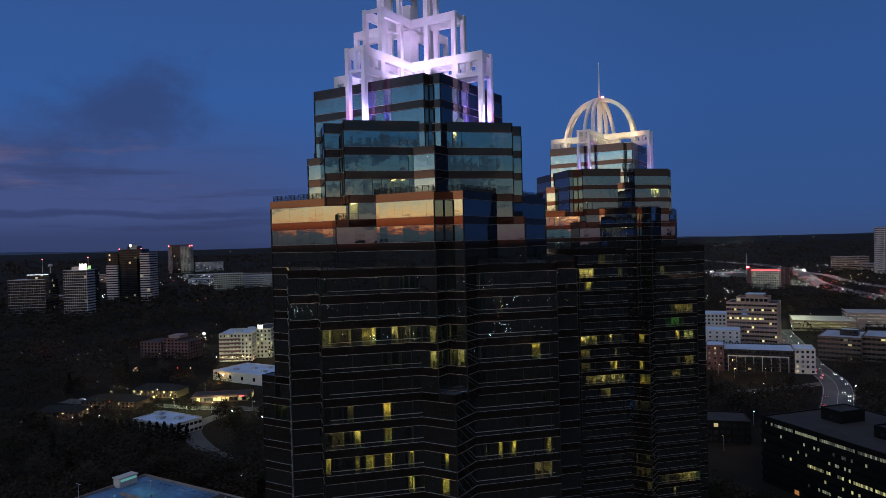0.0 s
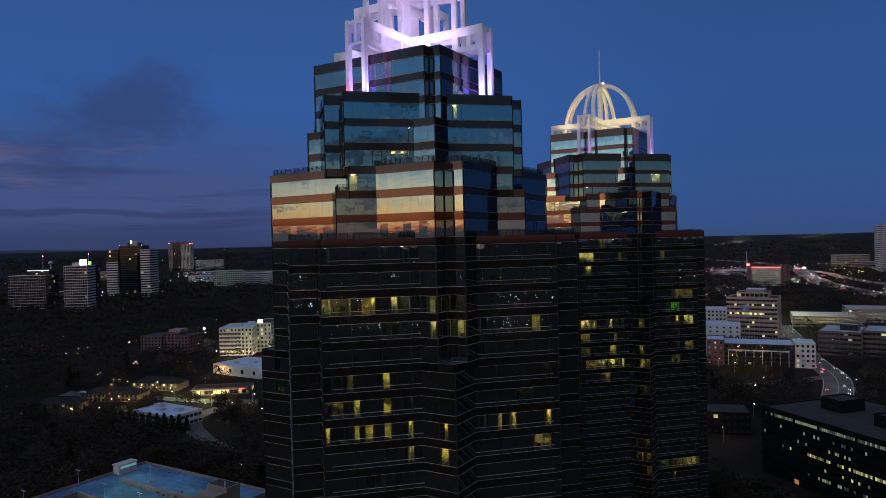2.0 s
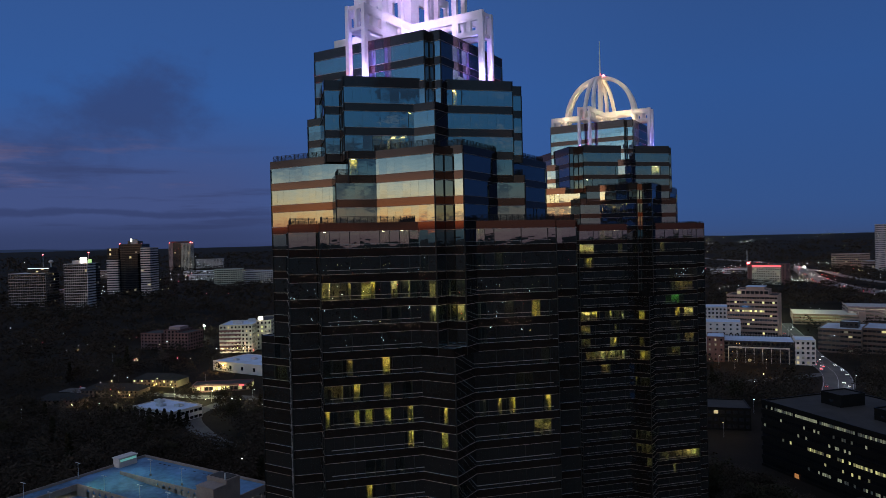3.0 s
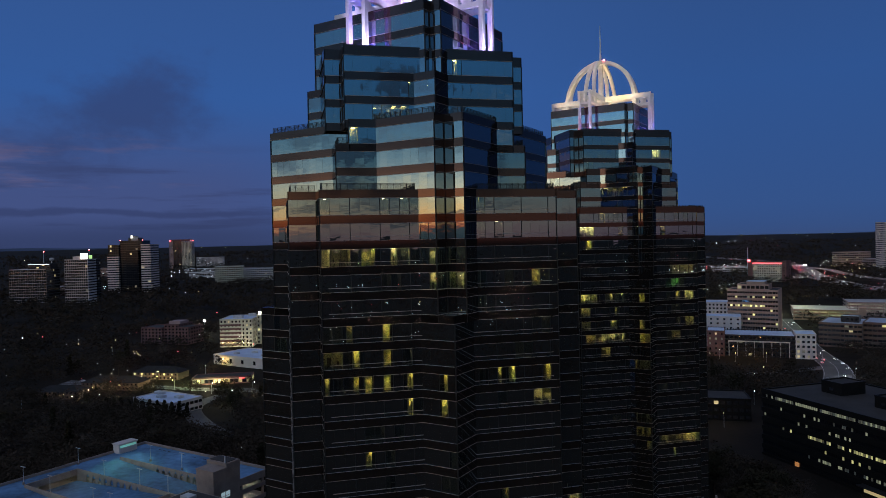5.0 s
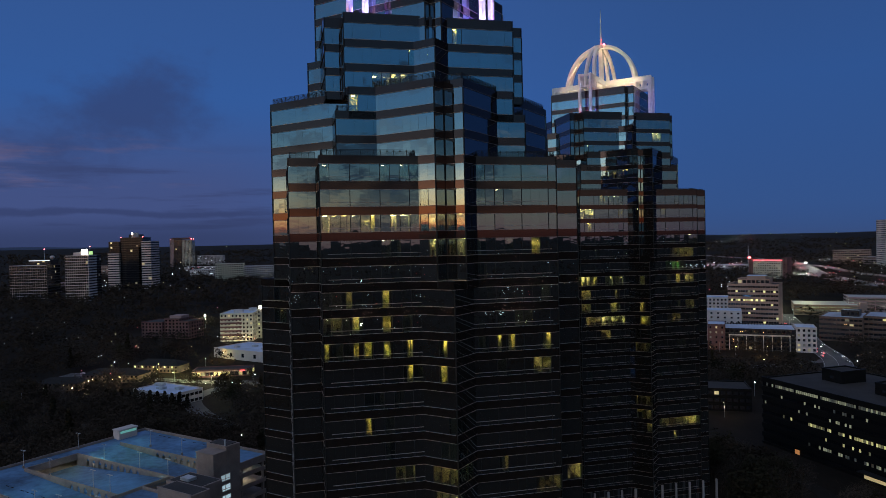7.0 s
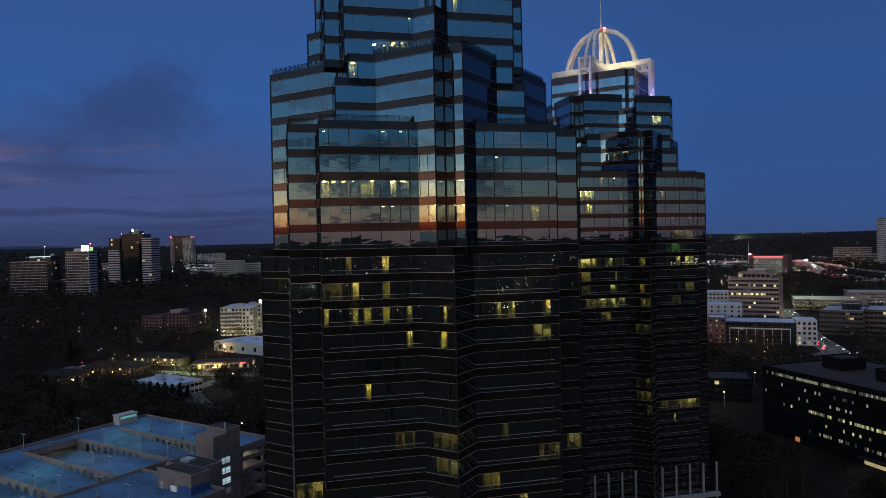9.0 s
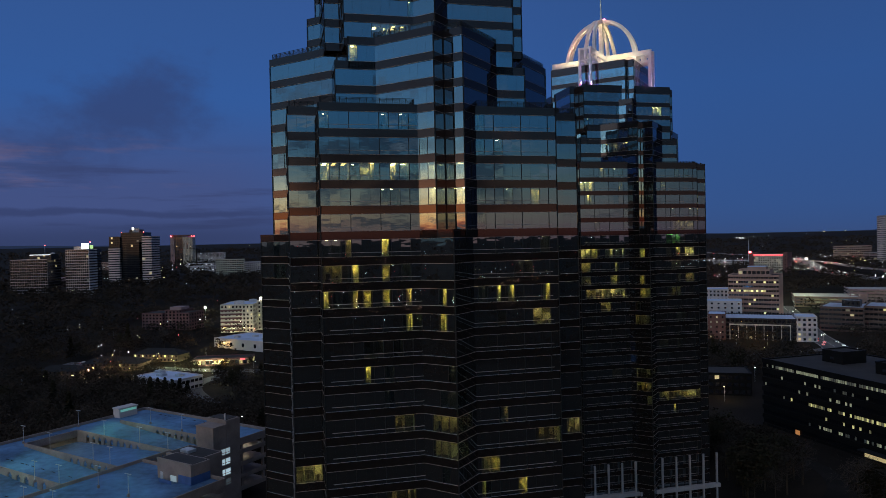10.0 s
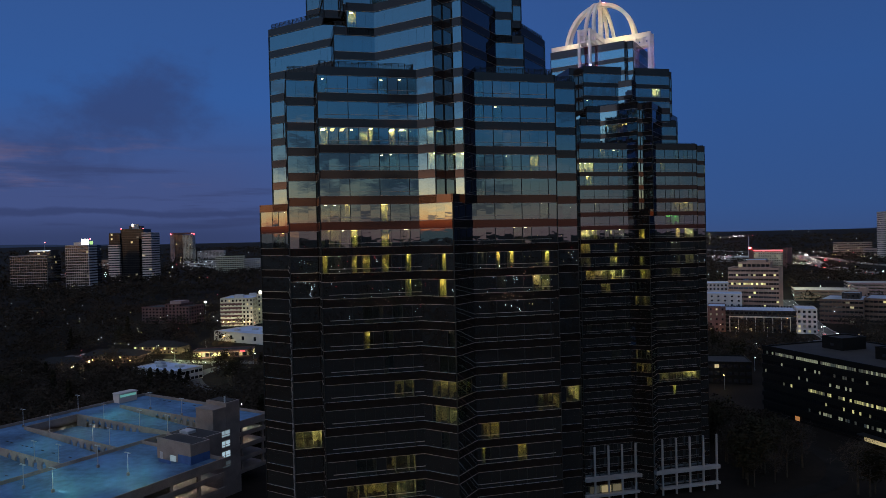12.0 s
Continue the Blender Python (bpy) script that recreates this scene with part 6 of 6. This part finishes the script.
for name, mat, seed, rows in (
        ("street_white_lights", LAMP_WHITE, 71, ((1180, 3050, 1480, 3250, 26, 0.55, 30), (1380, 3300, 1560, 3350, 16, 0.5, 20), (1800, 3500, 1900, 3500, 12, 0.5, 16), (520, 1480, 680, 1540, 26, 0.55, 14),
                                                 (380, 960, 450, 1060, 26, 0.3, 14), (560, 1080, 620, 1180, 26, 0.4, 12), (560, 900, 640, 960, 26, 0.36, 10), (760, 1560, 960, 1620, 16, 0.6, 10),
                                                 (980, -600, 1150, -720, 70, 0.6, 40), (900, -900, 1100, -800, 30, 0.5, 50), (-700, 1860, -400, 1760, 40, 0.55, 25), (-640, 1560, -480, 1500, 26, 0.45, 20), (-900, 1350, -640, 1290, 18, 0.4, 20), (-620, 1240, -560, 1120, 10, 0.4, 14))),
        ("street_red_lights", LAMP_RED, 72, ((540, 1440, 680, 1490, 30, 0.36, 14), (640, 1120, 690, 1250, 18, 0.26, 8), (590, 920, 640, 1000, 14, 0.24, 8), (700, 1360, 740, 1450, 12, 0.36, 6), (-640, 1760, -600, 1700, 8, 0.5, 12))),
        ("street_warm_lights", LAMP_WARM, 73, ((720, 1250, 830, 1330, 16, 0.55, 14), (-560, 1850, -420, 1800, 18, 0.5, 20), (-980, 1300, -900, 1250, 9, 0.5, 16), (1500, 3800, 2300, 3900, 26, 0.7, 60), (-1900, 3900, -700, 3950, 22, 0.7, 60)))):
    r, bm = random.Random(seed), bmesh.new()
    for row in rows:
        lamp_row(bm, r, *row)
    part(name, bm, [mat], None, "far street and car-park lights in rows", "stuff")
    bpy.data.objects[name]["category"] = "lights"

# low hills at the edge of the land; distance haze put in as blue colour and glow
HILLS = material("hazy_glowing_hills", (0.02, 0.025, 0.04), 1.0, emit=(0.014, 0.024, 0.058), power=0.9)
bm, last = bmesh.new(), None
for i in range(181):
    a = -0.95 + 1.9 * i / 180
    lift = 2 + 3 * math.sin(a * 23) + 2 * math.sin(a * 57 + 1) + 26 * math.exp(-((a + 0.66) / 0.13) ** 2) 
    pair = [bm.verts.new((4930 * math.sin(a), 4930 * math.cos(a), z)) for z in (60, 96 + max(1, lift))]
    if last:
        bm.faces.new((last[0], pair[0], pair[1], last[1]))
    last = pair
part("backdrop_hills", bm, [HILLS], None, "low backdrop hills at the horizon with a painted blue haze glow", "structure")

# ---- trees ----
def grow(seed, h, spread, bare, conifer=False):
    """A tree: tapered trunk, limbs, and a crown of many small leaves or twigs with gaps."""
    r = random.Random(seed)
    wood, crown_ = bmesh.new(), bmesh.new()
    def limb(a, b, r0, r1):
        q = (b - a).to_track_quat("Z", "Y").to_matrix().to_4x4()
        bmesh.ops.create_cone(wood, segments=5, radius1=r0, radius2=r1, depth=(b - a).length, cap_ends=False,
                              matrix=Matrix.Translation((a + b) / 2) @ q)
    limb(Vector((0, 0, -0.3)), Vector((0, 0, h * 0.55)), h * 0.022, h * 0.014)
    limb(Vector((0, 0, h * 0.55)), Vector((r.uniform(-.4, .4), r.uniform(-.4, .4), h * 0.93)), h * 0.014, 0.03)
    tips = []
    n = 26 if conifer else 13
    for i in range(n):
        f = (i + 0.5) / n
        z = h * (0.12 + 0.84 * f) if conifer else h * (0.3 + 0.55 * f)
        a = i * 2.4 + r.uniform(-0.4, 0.4)
        reach = spread * (1 - f) * 0.95 + 0.3 if conifer else spread * (0.55 + 0.45 * math.sin(math.pi * min(1, f * 1.1))) * r.uniform(0.7, 1.05)
        tip = Vector((math.cos(a) * reach, math.sin(a) * reach, z + (-0.1 * reach if conifer else reach * r.uniform(0.25, 0.7))))
        limb(Vector((0, 0, z)), tip, h * 0.008, 0.02)
        tips.append((Vector((0, 0, z)), tip))
    per = (60 if spread == 3.6 and h == 14 else 26) if conifer else 46
    for base, tip in tips:
        for _ in range(per):
            f = r.uniform(0.25, 1.08)
            c = base.lerp(tip, f) + Vector((r.gauss(0, 1), r.gauss(0, 1), r.gauss(0, 0.8))) * (spread * (0.10 if conifer else 0.17))
            s = r.uniform(0.3, 0.75) * (h / 15)
            u = Vector((r.gauss(0, 1), r.gauss(0, 1), r.gauss(0, 0.6))).normalized()
            w = u.orthogonal().normalized()
            if bare:
                v = [c - u * s * 1.7, c + u * s * 1.7, c + w * s * 0.13 + u * s * 0.2]
            else:
                v = [c - u * s, c + w * s * 0.7, c + u * s, c - w * s * 0.6]
            crown_.faces.new([crown_.verts.new(p) for p in v])
    return mesh_of(wood, "trunk", [BARK]), mesh_of(crown_, "crown", [TWIG if bare else LEAF])


FOREST = [("broad dark leafy tree", 15, 5.2, False, False), ("bare winter tree with fine twigs", 16, 5.5, True, False), ("tall dark pine tree", 20, 3.6, False, True),
          ("bare spreading winter tree", 13, 5.8, True, False), ("dense dark evergreen tree", 12, 4.4, False, False), ("dense dark cypress in a row", 14, 3.6, False, True)]
models = []
for i, (lab, h, sp, bare, con) in enumerate(FOREST):
    tr, cr = grow(40 + i, h, sp, bare, con)
    models.append((lab, tr, cr))


def tree(k, x, y, s, turn):
    lab, tr, cr = models[k]
    t = thing("tree", lab, "tree", Matrix.Translation((x, y, ground_height(x, y))) @ pose(0, 0, 0, 0, 0, turn) @ Matrix.Scale(s, 4), "trees round the towers")
    part("trunk", tr, None, t)
    part("crown", cr, None, t)


def is_clear(x, y, extra=0.0):
    return all((x - a) ** 2 + (y - b) ** 2 > (r + extra) ** 2 for a, b, r in FOOT)


for c in (KING_CENTRE, QUEEN_CENTRE):
    keep_clear(c[0], c[1], 44)
r = random.Random(21)
count = 0
# a dark row of cypresses before the flat-roofed office
for i in range(24):
    p = -352 + i * 2.75
    x, y = grid_xy(p, -150 - (i % 2) * 3 - 0.25 * (p + 352))
    tree(5, x, y, r.uniform(0.66, 0.86), r.uniform(0, 360))
    if i % 2:
        x, y = grid_xy(p + 1, -142 - 0.25 * (p + 352))
        tree(5, x, y, r.uniform(0.55, 0.72), r.uniform(0, 360))
# garden trees close to the lamp-lit houses and shops
for x, y in ((-275, 508), (-267, 510), (-258, 507), (-249, 509), (-240, 507), (-232, 508), (-225, 512), (-248, 543), (-240, 541), (-226, 540), (-214, 538), (-206, 535), (-198, 532),
             (-196, 521), (-186, 516), (-176, 512), (-166, 521), (-158, 524), (-150, 524), (-290, 481), (-282, 482), (-272, 481), (-262, 484), (-240, 488), (-180, 500), (-165, 498)):
    tree(r.choice((0, 1, 3, 4)), x + r.uniform(-2, 2), y + r.uniform(-1.5, 1.5), r.uniform(0.38, 0.62), r.uniform(0, 360))
while count < 235:
    if count >= 150:
        y = r.uniform(212, 330)
        x = y * r.uniform(0.27, 0.64)
    elif r.random() < 0.6:
        x, y = r.uniform(-330, -55), r.uniform(230, 620)
    else:
        x, y = r.uniform(80, 330), r.uniform(190, 620)
    if not is_clear(x, y):
        continue
    count += 1
    tree(r.choice((0, 1, 1, 2, 3, 3, 4)) if count < 150 else r.choice((1, 3, 3, 0)), x, y, r.uniform(0.75, 1.2), r.uniform(0, 360))
# the woods beyond, as one sheet of small leaf clumps over the land
rw = np.random.RandomState(8)
verts, faces = [], []
tries = 0
while len(faces) < 1850000 and tries < 62000:
    tries += 1
    a = rw.uniform(-math.pi, math.pi)
    near = abs(a) < 0.75
    if not near and rw.rand() < 0.85:
        continue
    d = 300 + 3300 * rw.rand() ** 2.1
    x, y = d * math.sin(a), d * math.cos(a)
    size = 1.0 + d / 1500
    if abs(x - 26) < 75 and 60 < y < 330 or (d < 1700 and not is_clear(x, y, 1.0)):
        continue
    g = ground_height(x, y)
    n = 150 if d < 700 else 64 if d < 1100 else 22 if d < 1600 else 10
    leaf = 0.42 if d < 700 else 0.66 if d < 1100 else 1.0
    h = rw.uniform(9, 16)
    rad = rw.uniform(4, 7.5) * size
    ang = rw.uniform(0, math.tau, n)
    rr = rad * np.sqrt(rw.rand(n))
    zz = g + h * (0.25 + 0.75 * np.sqrt(np.maximum(0, 1 - (rr / rad) ** 2)) * rw.uniform(0.55, 1.05, n))
    cx, cy = x + rr * np.cos(ang), y + rr * np.sin(ang)
    jig = rw.normal(0, 1, (n, 3, 3)) * np.array([1.0, 1.0, 0.75]) * (leaf * size)
    k = len(verts)
    pts = np.stack([cx, cy, zz], 1)[:, None, :] + jig
    verts.extend(map(tuple, pts.reshape(-1, 3)))
    faces.extend((k + 3 * i, k + 3 * i + 1, k + 3 * i + 2) for i in range(n))
me = bpy.data.meshes.new("woods")
me.from_pydata(verts, [], faces)
me.materials.append(WOOD)
tagged(new("woods", me), "dark winter woods that cover the land to the horizon", "woods", kind="stuff")
